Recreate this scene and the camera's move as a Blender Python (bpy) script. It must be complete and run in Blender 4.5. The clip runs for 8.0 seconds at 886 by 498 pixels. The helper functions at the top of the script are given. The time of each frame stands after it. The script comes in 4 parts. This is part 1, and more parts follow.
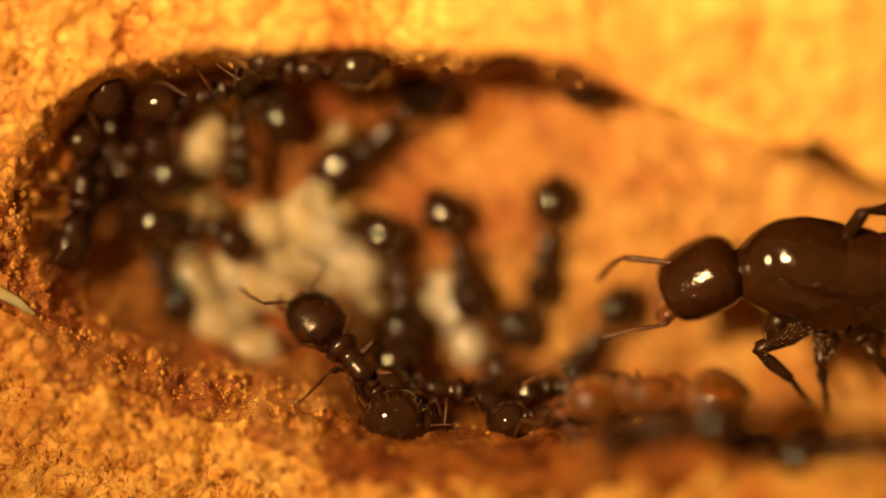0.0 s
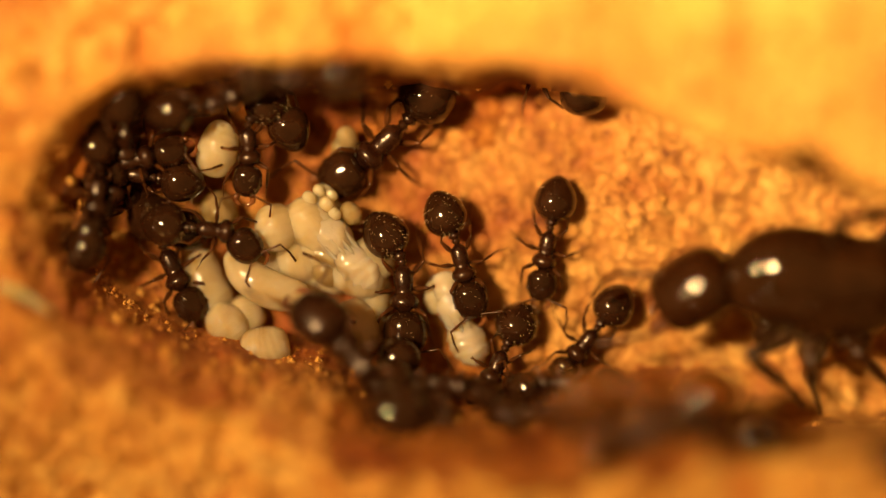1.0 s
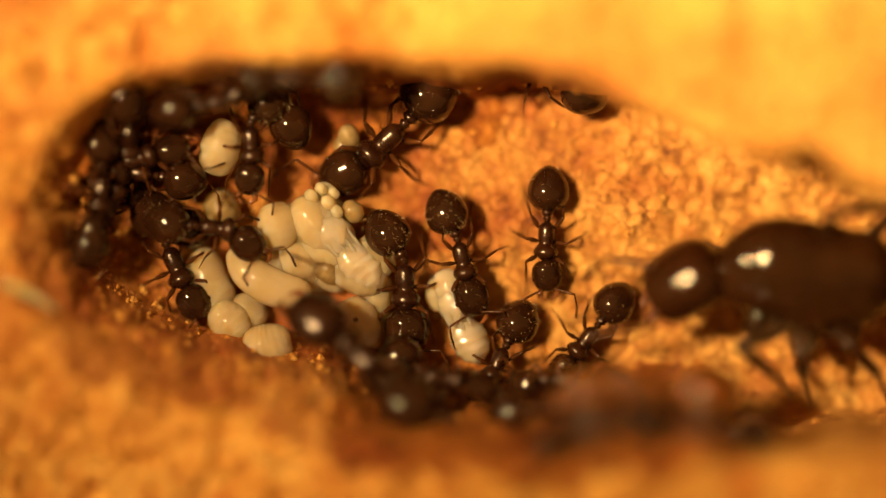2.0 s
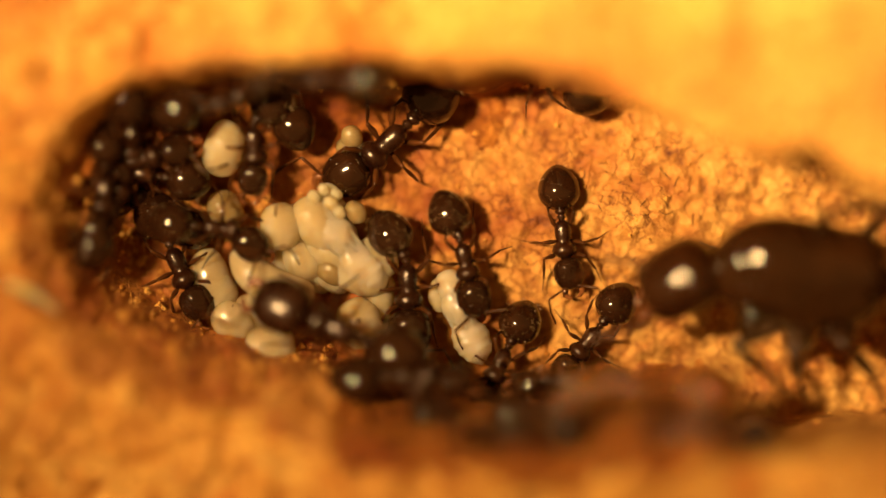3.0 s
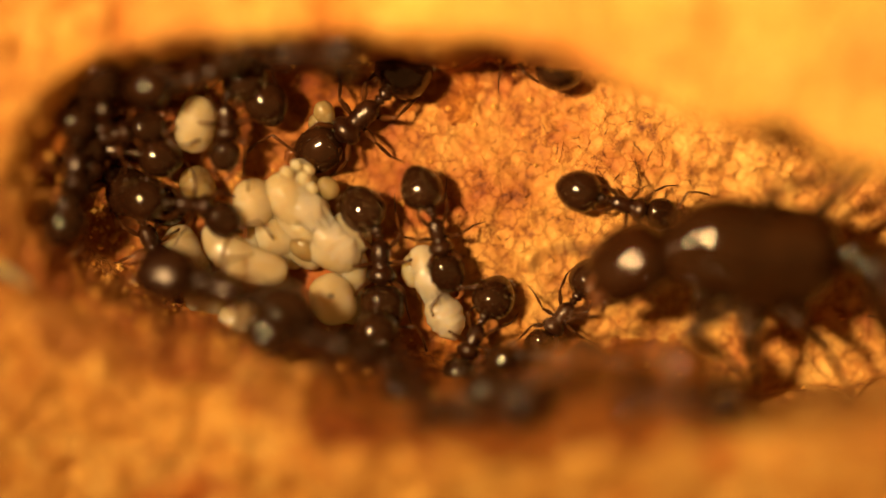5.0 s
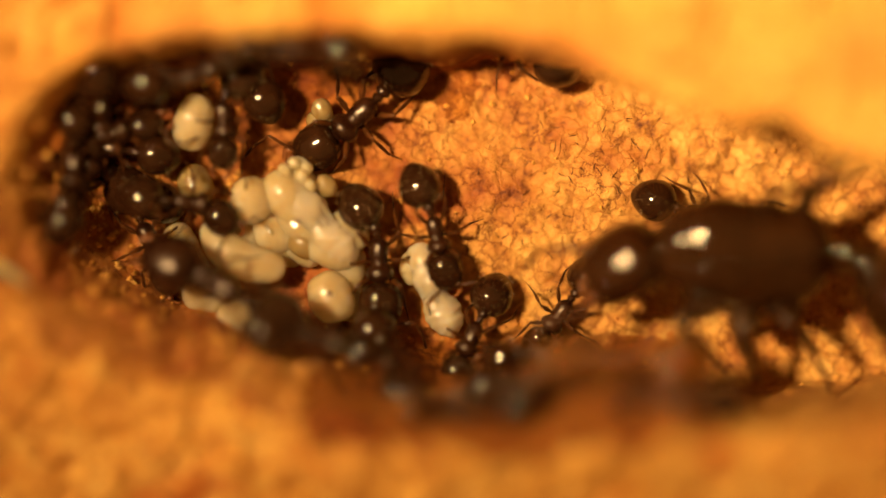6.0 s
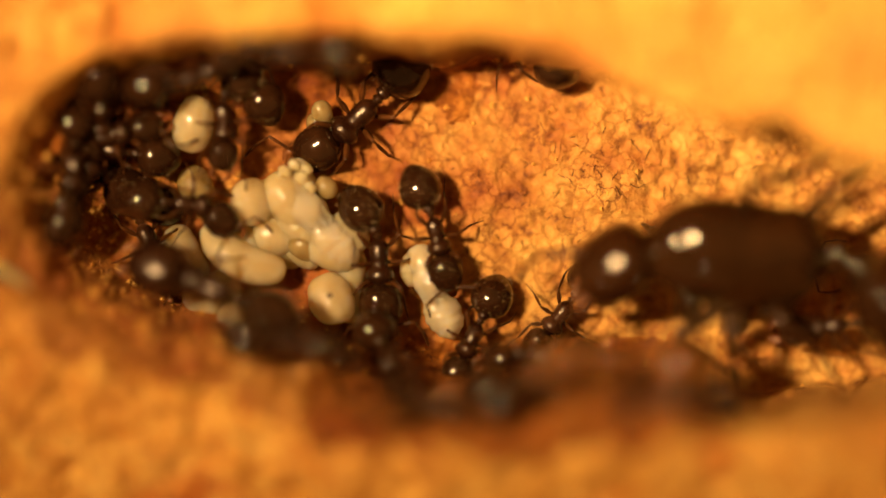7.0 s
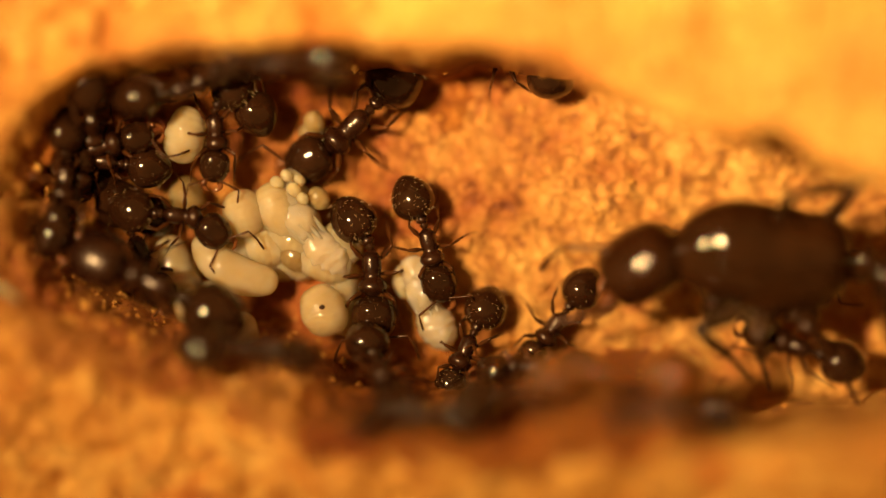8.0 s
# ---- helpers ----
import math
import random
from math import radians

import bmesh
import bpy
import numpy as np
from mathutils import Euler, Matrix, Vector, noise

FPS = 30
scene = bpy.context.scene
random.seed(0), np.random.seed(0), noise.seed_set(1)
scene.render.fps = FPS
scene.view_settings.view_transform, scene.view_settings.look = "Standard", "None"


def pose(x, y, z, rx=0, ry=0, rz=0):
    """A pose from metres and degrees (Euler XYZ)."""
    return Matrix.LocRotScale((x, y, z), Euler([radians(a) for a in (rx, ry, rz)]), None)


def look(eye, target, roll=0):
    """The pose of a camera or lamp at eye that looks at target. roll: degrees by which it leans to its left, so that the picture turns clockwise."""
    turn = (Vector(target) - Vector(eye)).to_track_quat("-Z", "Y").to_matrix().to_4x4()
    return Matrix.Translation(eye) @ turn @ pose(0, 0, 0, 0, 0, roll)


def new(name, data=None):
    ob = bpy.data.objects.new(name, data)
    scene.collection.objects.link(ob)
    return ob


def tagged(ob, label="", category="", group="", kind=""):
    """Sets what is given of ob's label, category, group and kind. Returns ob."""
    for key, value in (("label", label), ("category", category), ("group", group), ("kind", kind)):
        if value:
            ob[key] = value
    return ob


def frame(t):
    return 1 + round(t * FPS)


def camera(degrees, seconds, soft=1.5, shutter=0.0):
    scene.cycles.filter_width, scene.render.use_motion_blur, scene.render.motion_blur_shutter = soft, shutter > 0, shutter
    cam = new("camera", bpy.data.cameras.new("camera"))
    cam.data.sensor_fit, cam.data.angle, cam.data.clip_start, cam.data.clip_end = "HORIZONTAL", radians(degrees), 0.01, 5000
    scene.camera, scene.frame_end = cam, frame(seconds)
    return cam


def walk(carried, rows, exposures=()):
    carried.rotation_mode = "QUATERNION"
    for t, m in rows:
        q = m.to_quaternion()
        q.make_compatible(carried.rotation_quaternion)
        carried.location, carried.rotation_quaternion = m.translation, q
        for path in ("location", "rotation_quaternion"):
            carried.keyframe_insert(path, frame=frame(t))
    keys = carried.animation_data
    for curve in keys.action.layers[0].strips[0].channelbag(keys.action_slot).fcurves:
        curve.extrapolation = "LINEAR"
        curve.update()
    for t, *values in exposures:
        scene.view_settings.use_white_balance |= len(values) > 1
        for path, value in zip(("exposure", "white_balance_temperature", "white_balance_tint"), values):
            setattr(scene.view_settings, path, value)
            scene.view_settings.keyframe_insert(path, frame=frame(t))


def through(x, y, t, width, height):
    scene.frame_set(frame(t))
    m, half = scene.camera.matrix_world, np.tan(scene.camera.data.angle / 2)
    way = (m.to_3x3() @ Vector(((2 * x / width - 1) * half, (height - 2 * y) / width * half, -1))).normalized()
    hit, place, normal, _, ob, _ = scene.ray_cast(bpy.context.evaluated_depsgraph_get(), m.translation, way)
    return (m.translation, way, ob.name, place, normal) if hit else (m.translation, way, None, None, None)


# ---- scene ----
# ---- camera and its path ----
# A macro lens hangs 150 mm over the chamber's floor (z = 0), looking straight down. One unit in the plans below is a millimetre.
MM = 0.001
FLOOR_EYE = 0.150

cam = camera(9.947, 8.0, soft=1.35, shutter=0.6)
cam.data.dof.use_dof = True
cam.data.dof.aperture_fstop = 7.8

# seconds, shift in mm (x, y), nearness, lean in degrees
SWAY = [
    (0.0, 0.209, 0.000, 1.0470, 0.10), (0.5, 0.104, -0.089, 1.0280, 0.04), (1.0, 0.160, 0.040, 1.0088, 0.04),
    (1.1, 0.080, 0.040, 1.0078, 0.04), (1.2, 0.160, 0.060, 1.0068, 0.04),
    (1.3, 0.240, 0.430, 1.0060, 0.04), (1.4, -0.040, 0.570, 1.0052, 0.05), (1.5, -0.015, 0.458, 1.0044, 0.05), (1.6, 0.090, 0.200, 1.0042, 0.05), (1.7, 0.120, 0.010, 1.0040, 0.05), (2.8, 0.110, -0.040, 1.0015, 0.05),
    (3.0, 0.042, 0.000, 1.0011, 0.05), (3.5, 0.000, 0.000, 1.0000, 0.00), (4.0, -0.142, -0.075, 1.0009, -0.09),
    (4.1, -0.010, -0.130, 1.0011, -0.05), (4.3, 0.130, -0.160, 1.0016, -0.03), (4.4, 0.260, -0.210, 1.0018, -0.02),
    (4.5, 0.622, -0.515, 1.0021, -0.02), (4.6, 0.830, -0.680, 1.0023, -0.05), (4.7, 0.825, -0.700, 1.0025, -0.08), (5.8, 0.880, -0.800, 1.0029, -0.24),
    (6.0, 0.886, -0.794, 1.0029, -0.26), (6.5, 0.904, -0.807, 1.0032, -0.34), (7.0, 0.880, -0.746, 1.0032, -0.32),
    (7.5, 0.995, -0.445, 1.0031, -0.23), (8.0, 1.082, -0.421, 1.0092, -0.37),
]
walk(cam, [(t, look((x * MM, y * MM, FLOOR_EYE / s), (x * MM, y * MM, 0), roll)) for t, x, y, s, roll in SWAY])

# ---- light ----
world = bpy.data.worlds.new("dim_room")
scene.world = world
world.use_nodes = True
world.node_tree.nodes["Background"].inputs["Color"].default_value = (1.0, 0.44, 0.13, 1)
world.node_tree.nodes["Background"].inputs["Strength"].default_value = 0.32

# the one warm lamp: a narrow soft beam from the side, brightest on the far rim
lamp_data = bpy.data.lights.new("warm_lamp", "SPOT")
lamp_data.shadow_soft_size = 0.020
lamp_data.energy = 17.4
lamp_data.color = (1.0, 0.70, 0.365)
lamp_data.spot_size = radians(13.4)
lamp_data.spot_blend = 1.0
lamp = new("warm_lamp", lamp_data)
lamp.matrix_world = look((-0.130, 0.048, 0.270), (0.0070, 0.0205, 0.004))


# ---- materials ----
def material(name):
    m = bpy.data.materials.new(name)
    m.use_nodes = True
    nt = m.node_tree
    return m, nt, nt.nodes["Principled BSDF"]


def node(nt, kind, **values):
    n = nt.nodes.new(kind)
    for key, value in values.items():
        n.inputs[key].default_value = value
    return n


def ramp(nt, source, stops):
    n = nt.nodes.new("ShaderNodeValToRGB")
    while len(n.color_ramp.elements) < len(stops):
        n.color_ramp.elements.new(0.5)
    for e, (at, colour) in zip(n.color_ramp.elements, stops):
        e.position, e.color = at, (*colour, 1)
    nt.links.new(source, n.inputs["Fac"])
    return n


def mixed(nt, kind, fac, a, b):
    n = nt.nodes.new("ShaderNodeMix")
    n.data_type, n.blend_type = "RGBA", kind
    for socket, value in ((n.inputs[0], fac), (n.inputs[6], a), (n.inputs[7], b)):
        if isinstance(value, (int, float)):
            socket.default_value = value
        elif isinstance(value, tuple):
            socket.default_value = (*value, 1)
        else:
            nt.links.new(value, socket)
    return n.outputs[2]


def nest_material(name, pale, mid, dark, stains=0.9, gloss=0.4, brood_shade=None):
    """Crumbly ochre plaster: warped flakes with fine cracks between, rusty stains, dark specks. The last tint reddens
    the ground round the brood and paints in the ants' shade.
    """
    m, nt, p = material(name)
    where = nt.nodes.new("ShaderNodeTexCoord").outputs["Object"]

    def tex(scale, detail, rough=0.6):
        n = node(nt, "ShaderNodeTexNoise", Scale=scale, Detail=detail, Roughness=rough)
        nt.links.new(where, n.inputs["Vector"])
        return n
    coarse, fine, grit = tex(330.0, 4.0).outputs["Fac"], tex(1500.0, 9.0, 0.68).outputs["Fac"], tex(9000.0, 3.0).outputs["Fac"]
    bent = nt.nodes.new("ShaderNodeVectorMath")
    bent.operation = "MULTIPLY_ADD"
    bent.inputs[1].default_value = (0.0008, 0.0008, 0.0008)
    nt.links.new(tex(1400.0, 6.0, 0.7).outputs["Color"], bent.inputs[0])
    nt.links.new(where, bent.inputs[2])

    def cells(scale, feature):
        n = node(nt, "ShaderNodeTexVoronoi", Scale=scale)
        n.feature = feature
        nt.links.new(bent.outputs[0], n.inputs["Vector"])
        return n
    base = ramp(nt, fine, [(0.30, dark), (0.43, mid), (0.60, pale)]).outputs["Color"]
    stain = ramp(nt, coarse, [(0.34, (0.62, 0.36, 0.20)), (0.46, (0.86, 0.74, 0.60)), (0.58, (1, 1, 1))]).outputs["Color"]
    base = mixed(nt, "MULTIPLY", stains, base, stain)
    rust = ramp(nt, tex(210.0, 3.0).outputs["Fac"], [(0.64, (0, 0, 0)), (0.74, (1, 1, 1))]).outputs["Color"]
    base = mixed(nt, "MIX", rust, base, (dark[0] * 1.5, dark[1] * 1.1, dark[2]))
    flake = ramp(nt, cells(2100.0, "F1").outputs["Color"], [(0.2, (0.80, 0.72, 0.62)), (0.8, (1, 1, 1))]).outputs["Color"]
    base = mixed(nt, "MULTIPLY", 0.8, base, flake)
    gap = cells(2100.0, "DISTANCE_TO_EDGE").outputs["Distance"]
    crack = ramp(nt, gap, [(0.0, (0.36, 0.18, 0.08)), (0.05, (1, 1, 1))]).outputs["Color"]
    mask = ramp(nt, tex(600.0, 3.0).outputs["Fac"], [(0.40, (0, 0, 0)), (0.56, (0.95, 0.95, 0.95))]).outputs["Color"]
    base = mixed(nt, "MULTIPLY", mask, base, crack)
    # shade among the crowded ants is put into the colour, fading outwards
    if brood_shade:
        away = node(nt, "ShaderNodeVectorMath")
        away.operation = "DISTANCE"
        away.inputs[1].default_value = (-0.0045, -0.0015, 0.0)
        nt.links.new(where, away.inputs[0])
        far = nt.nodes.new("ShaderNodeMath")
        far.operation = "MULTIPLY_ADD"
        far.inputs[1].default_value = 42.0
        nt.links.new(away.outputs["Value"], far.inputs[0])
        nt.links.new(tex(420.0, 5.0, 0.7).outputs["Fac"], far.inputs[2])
        tint = ramp(nt, far.outputs[0], [(0.62, brood_shade), (1.0, (1, 1, 1))]).outputs["Color"]
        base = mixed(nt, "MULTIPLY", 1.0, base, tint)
    nt.links.new(base, p.inputs["Base Color"])
    p.inputs["Roughness"].default_value = 0.62
    p.inputs["Specular IOR Level"].default_value = gloss
    height_map = mixed(nt, "ADD", 0.5, fine, grit)
    height_map = mixed(nt, "MULTIPLY", 0.5, height_map, ramp(nt, gap, [(0.0, (0.4, 0.4, 0.4)), (0.12, (1, 1, 1))]).outputs["Color"])
    bump = node(nt, "ShaderNodeBump", Strength=0.9, Distance=0.00014)
    nt.links.new(height_map, bump.inputs["Height"])
    nt.links.new(bump.outputs["Normal"], p.inputs["Normal"])
    return m


def cuticle(name, colour, deep, rough, sheen_scale, through=0.0, pitted=0.12, clear=0.0, grain=9000.0):
    """Insect armour: dark and polished, with fine sculpture."""
    m, nt, p = material(name)
    where = nt.nodes.new("ShaderNodeTexCoord").outputs["Object"]
    n = node(nt, "ShaderNodeTexNoise", Scale=sheen_scale, Detail=4.0)
    nt.links.new(where, n.inputs["Vector"])
    nt.links.new(ramp(nt, n.outputs["Fac"], [(0.35, deep), (0.7, colour)]).outputs["Color"], p.inputs["Base Color"])
    rr = ramp(nt, n.outputs["Fac"], [(0.3, (rough, rough, rough)), (0.75, (rough + 0.07,) * 3)])
    nt.links.new(rr.outputs["Color"], p.inputs["Roughness"])
    p.inputs["IOR"].default_value = 1.56
    p.inputs["Specular Tint"].default_value = (1.0, 0.82, 0.62, 1)
    p.inputs["Transmission Weight"].default_value = clear
    p.inputs["Subsurface Weight"].default_value = through
    p.inputs["Subsurface Radius"].default_value = (0.0006, 0.00025, 0.00008)
    p.inputs["Subsurface Scale"].default_value = 1.0
    f = node(nt, "ShaderNodeTexNoise", Scale=grain, Detail=2.0)
    nt.links.new(where, f.inputs["Vector"])
    bump = node(nt, "ShaderNodeBump", Strength=pitted, Distance=0.00002)
    nt.links.new(f.outputs["Fac"], bump.inputs["Height"])
    nt.links.new(bump.outputs["Normal"], p.inputs["Normal"])
    return m


def brood_material(name, colour, rough):
    m, nt, p = material(name)
    where = nt.nodes.new("ShaderNodeTexCoord").outputs["Object"]
    n = node(nt, "ShaderNodeTexNoise", Scale=1300.0, Detail=3.0)
    nt.links.new(where, n.inputs["Vector"])
    tint = tuple(c * k for c, k in zip(colour, (0.86, 0.78, 0.62)))
    nt.links.new(ramp(nt, n.outputs["Fac"], [(0.32, tint), (0.62, colour)]).outputs["Color"], p.inputs["Base Color"])
    p.inputs["Roughness"].default_value = rough
    p.inputs["IOR"].default_value = 1.40
    p.inputs["Coat Weight"].default_value = 1.0
    p.inputs["Coat Roughness"].default_value = 0.04
    p.inputs["Coat IOR"].default_value = 1.6
    p.inputs["Subsurface Weight"].default_value = 1.0
    p.inputs["Subsurface Radius"].default_value = (0.0010, 0.0008, 0.0005)
    p.inputs["Subsurface Scale"].default_value = 1.0
    f = node(nt, "ShaderNodeTexNoise", Scale=5200.0, Detail=3.0)
    nt.links.new(where, f.inputs["Vector"])
    bump = node(nt, "ShaderNodeBump", Strength=0.5, Distance=0.00003)
    nt.links.new(f.outputs["Fac"], bump.inputs["Height"])
    nt.links.new(bump.outputs["Normal"], p.inputs["Normal"])
    nt.links.new(bump.outputs["Normal"], p.inputs["Coat Normal"])
    # light that passes through the thin skin
    glow = node(nt, "ShaderNodeBsdfTranslucent", Color=(*(min(1.0, c * 1.9) for c in colour), 1))
    both = node(nt, "ShaderNodeMixShader", Fac=0.32)
    nt.links.new(p.outputs[0], both.inputs[1])
    nt.links.new(glow.outputs[0], both.inputs[2])
    nt.links.new(both.outputs[0], nt.nodes["Material Output"].inputs["Surface"])
    return m


PLASTER = nest_material("ochre_plaster", (0.88, 0.51, 0.108), (0.74, 0.35, 0.048), (0.42, 0.13, 0.015), 0.65)
TRODDEN = nest_material("trodden_plaster", (0.71, 0.395, 0.088), (0.55, 0.250, 0.040), (0.18, 0.052, 0.008), brood_shade=(0.66, 0.42, 0.25))
# a much darker copy of the plaster: wall shade is painted into its colour
SHADE_WALL = nest_material("shade_dark_plaster", (0.44, 0.155, 0.018), (0.22, 0.062, 0.007), (0.070, 0.017, 0.003), 0.9, 0.2)
BLACK = cuticle("black_brown_cuticle", (0.028, 0.0095, 0.003), (0.013, 0.0045, 0.0015), 0.06, 1500.0, 0.0, 0.10)
SCULPTED = cuticle("sculptured_cuticle", (0.028, 0.008, 0.002), (0.008, 0.002, 0.001), 0.24, 2500.0, 0.0, 0.7, 0.0, 6500.0)
LIMB = cuticle("brown_limb_cuticle", (0.085, 0.026, 0.005), (0.030, 0.009, 0.002), 0.30, 2500.0, 0.0, 0.4)
JAW = cuticle("red_brown_jaw", (0.24, 0.080, 0.02), (0.10, 0.03, 0.008), 0.20, 2500.0)
QUEEN = cuticle("queen_cuticle", (0.028, 0.009, 0.002), (0.012, 0.004, 0.001), 0.05, 700.0, 0.0, 0.22, 0.0, 22000.0)
AMBER = cuticle("amber_cuticle", (0.52, 0.20, 0.03), (0.30, 0.10, 0.013), 0.08, 1500.0, 0.1, 0.2, 0.80)
AMBER.node_tree.nodes["Principled BSDF"].inputs["IOR"].default_value = 1.35
QUEEN_LEG = cuticle("queen_leg_cuticle", (0.035, 0.011, 0.003), (0.014, 0.005, 0.001), 0.30, 900.0, 0.0, 0.5, 0.0, 9000.0)
QUEEN_HEAD = cuticle("queen_head_cuticle", (0.030, 0.009, 0.002), (0.013, 0.004, 0.001), 0.09, 900.0, 0.0, 0.8, 0.0, 9000.0)
BRISTLE = cuticle("golden_bristle", (0.50, 0.34, 0.16), (0.34, 0.21, 0.09), 0.4, 3000.0)
for dull in (LIMB, QUEEN_LEG):
    dull.node_tree.nodes["Principled BSDF"].inputs["Specular IOR Level"].default_value = 0.22
LARVA = brood_material("cream_larva", (0.56, 0.455, 0.275), 0.10)
PUPA = brood_material("pale_pupa", (0.58, 0.485, 0.345), 0.14)
GLASSY = brood_material("translucent_larva", (0.33, 0.24, 0.105), 0.12)
STRAW = brood_material("dry_straw", (0.80, 0.60, 0.25), 0.5)
GUT = brood_material("dark_gut", (0.06, 0.03, 0.02), 0.3)


# ---- building blocks ----
def part(name, bm, mat, parent=None, label=""):
    me = bpy.data.meshes.new(name)
    bm.to_mesh(me)
    bm.free()
    me.materials.append(mat)
    for f in me.polygons:
        f.use_smooth = True
    ob = new(name, me)
    ob.parent = parent
    if label:
        tagged(ob, label)
    return ob


def sweep(bm, pts, radii, seg=12, flat=1.0, up=(0, 0, 1), close=True):
    """A round body along a line of points (mm), with a radius at each; flat squeezes it along up."""
    pts = [Vector(p) * MM for p in pts]
    n = len(pts)
    rings = []
    side = None
    for i, p in enumerate(pts):
        d = (pts[min(i + 1, n - 1)] - pts[max(i - 1, 0)]).normalized()
        s = d.cross(Vector(up)) if side is None else side - d * side.dot(d)
        if s.length < 1e-4:
            s = d.cross(Vector((1, 0, 0)))
        side = s.normalized()
        top = side.cross(d).normalized()
        r = radii[i] * MM
        rings.append([bm.verts.new(p + (side * math.cos(a) + top * math.sin(a) * flat) * r)
                      for a in (2 * math.pi * k / seg for k in range(seg))])
    for a, b in zip(rings, rings[1:]):
        for k in range(seg):
            bm.faces.new((a[k], a[(k + 1) % seg], b[(k + 1) % seg], b[k]))
    if close:
        bm.faces.new(rings[0][::-1])
        bm.faces.new(rings[-1])
    return bm


def body(centre, way, length, profile, seg=20, flat=1.0, bend=None, fine=0):
    """A body of revolution: profile is (share of length, radius) from tail to tip; returned as a bmesh."""
    c, w = Vector(centre), Vector(way).normalized()
    prof = list(profile)
    if fine:
        xs = [p[0] for p in prof]
        ys = [p[1] for p in prof]
        t = np.linspace(xs[0], xs[-1], fine)
        # smooth interpolation through the given radii
        m = np.gradient(ys, xs)
        out = []
        for v in t:
            i = min(max(int(np.searchsorted(xs, v)) - 1, 0), len(xs) - 2)
            h = xs[i + 1] - xs[i]
            u = (v - xs[i]) / h
            out.append((v, max(0.004, (2 * u**3 - 3 * u**2 + 1) * ys[i] + (u**3 - 2 * u**2 + u) * h * m[i]
                               + (-2 * u**3 + 3 * u**2) * ys[i + 1] + (u**3 - u**2) * h * m[i + 1])))
        prof = out
    pts = []
    for s, r in prof:
        p = c + w * (s - 0.5) * length
        if bend is not None:
            p = p + Vector(bend) * ((s - 0.5) ** 2 * 4)
        pts.append(p)
    return sweep(bmesh.new(), pts, [r for s, r in prof], seg, flat)


EGG = [(0.0, 0.02), (0.03, 0.22), (0.10, 0.44), (0.22, 0.68), (0.38, 0.9), (0.55, 1.0), (0.72, 0.94), (0.86, 0.70), (0.94, 0.44), (0.98, 0.22), (1.0, 0.02)]
SKULL = [(0.0, 0.03), (0.02, 0.34), (0.07, 0.62), (0.18, 0.88), (0.36, 0.99), (0.55, 1.0), (0.74, 0.90), (0.88, 0.70), (0.96, 0.45), (1.0, 0.05)]


def scaled(profile, r):
    return [(s, v * r) for s, v in profile]


def folded(profile, folds, n=44):
    """A finer profile with shallow ring folds in it."""
    xs, ys = [p[0] for p in profile], [p[1] for p in profile]
    return [(float(u), float(np.interp(u, xs, ys)) * (1 + 0.022 * math.cos(2 * math.pi * folds * u))) for u in np.linspace(0, 1, n)]


def lumpy(bm, amount, cell):
    """Push the skin about by smooth noise (mm), so that soft bodies are uneven."""
    for v in bm.verts:
        v.co += noise.noise_vector(v.co / (cell * MM)) * amount * MM
    return bm


def turn(way, yaw, pitch=0.0):
    v = Vector(way)
    v = Matrix.Rotation(radians(pitch), 3, "Y") @ v
    return Matrix.Rotation(radians(yaw), 3, "Z") @ v


HIPS = {}


def limb(name, pts, radii, mat, parent, seg=8):
    """A jointed leg or feeler; a knot at each joint keeps it stiff."""
    line, rr = [], []
    for i in range(len(pts) - 1):
        a, b = Vector(pts[i]), Vector(pts[i + 1])
        ra, rm, rb = radii[i]
        for k, r in ((0.0, ra), (0.12, ra * 0.95), (0.45, rm), (0.8, rb * 1.05), (0.97, rb)):
            line.append(a.lerp(b, k))
            rr.append(r)
    line.append(Vector(pts[-1]))
    rr.append(radii[-1][2] * 0.5)
    ob = part(name, sweep(bmesh.new(), line, rr, seg), mat, parent)
    HIPS[ob.name] = Vector(pts[0]) * MM
    return ob


def bristles(name, centre, way, length, radius, count, rng, parent, long=0.16):
    """Stiff pale hairs that stand off a body; one mesh."""
    c, w = Vector(centre), Vector(way).normalized()
    bm = bmesh.new()
    side = w.cross(Vector((0, 0, 1))).normalized()
    top = side.cross(w)
    for _ in range(count):
        s = rng.uniform(-0.46, 0.46)
        a = rng.uniform(0.1, math.pi - 0.1)
        r = radius * math.sqrt(max(0.05, 1 - (2 * s) ** 2)) * 0.97
        out = side * math.cos(a) + top * math.sin(a) + w * s * 0.9
        out.normalize()
        p = c + w * s * length + (side * math.cos(a) + top * math.sin(a)) * r
        tip = p + (out - w * 0.5).normalized() * long * rng.uniform(0.6, 1.2)
        q = (p + tip) / 2
        sweep(bm, [p, q, tip], [0.008, 0.006, 0.002], 3, close=False)
    return part(name, bm, BRISTLE, parent)


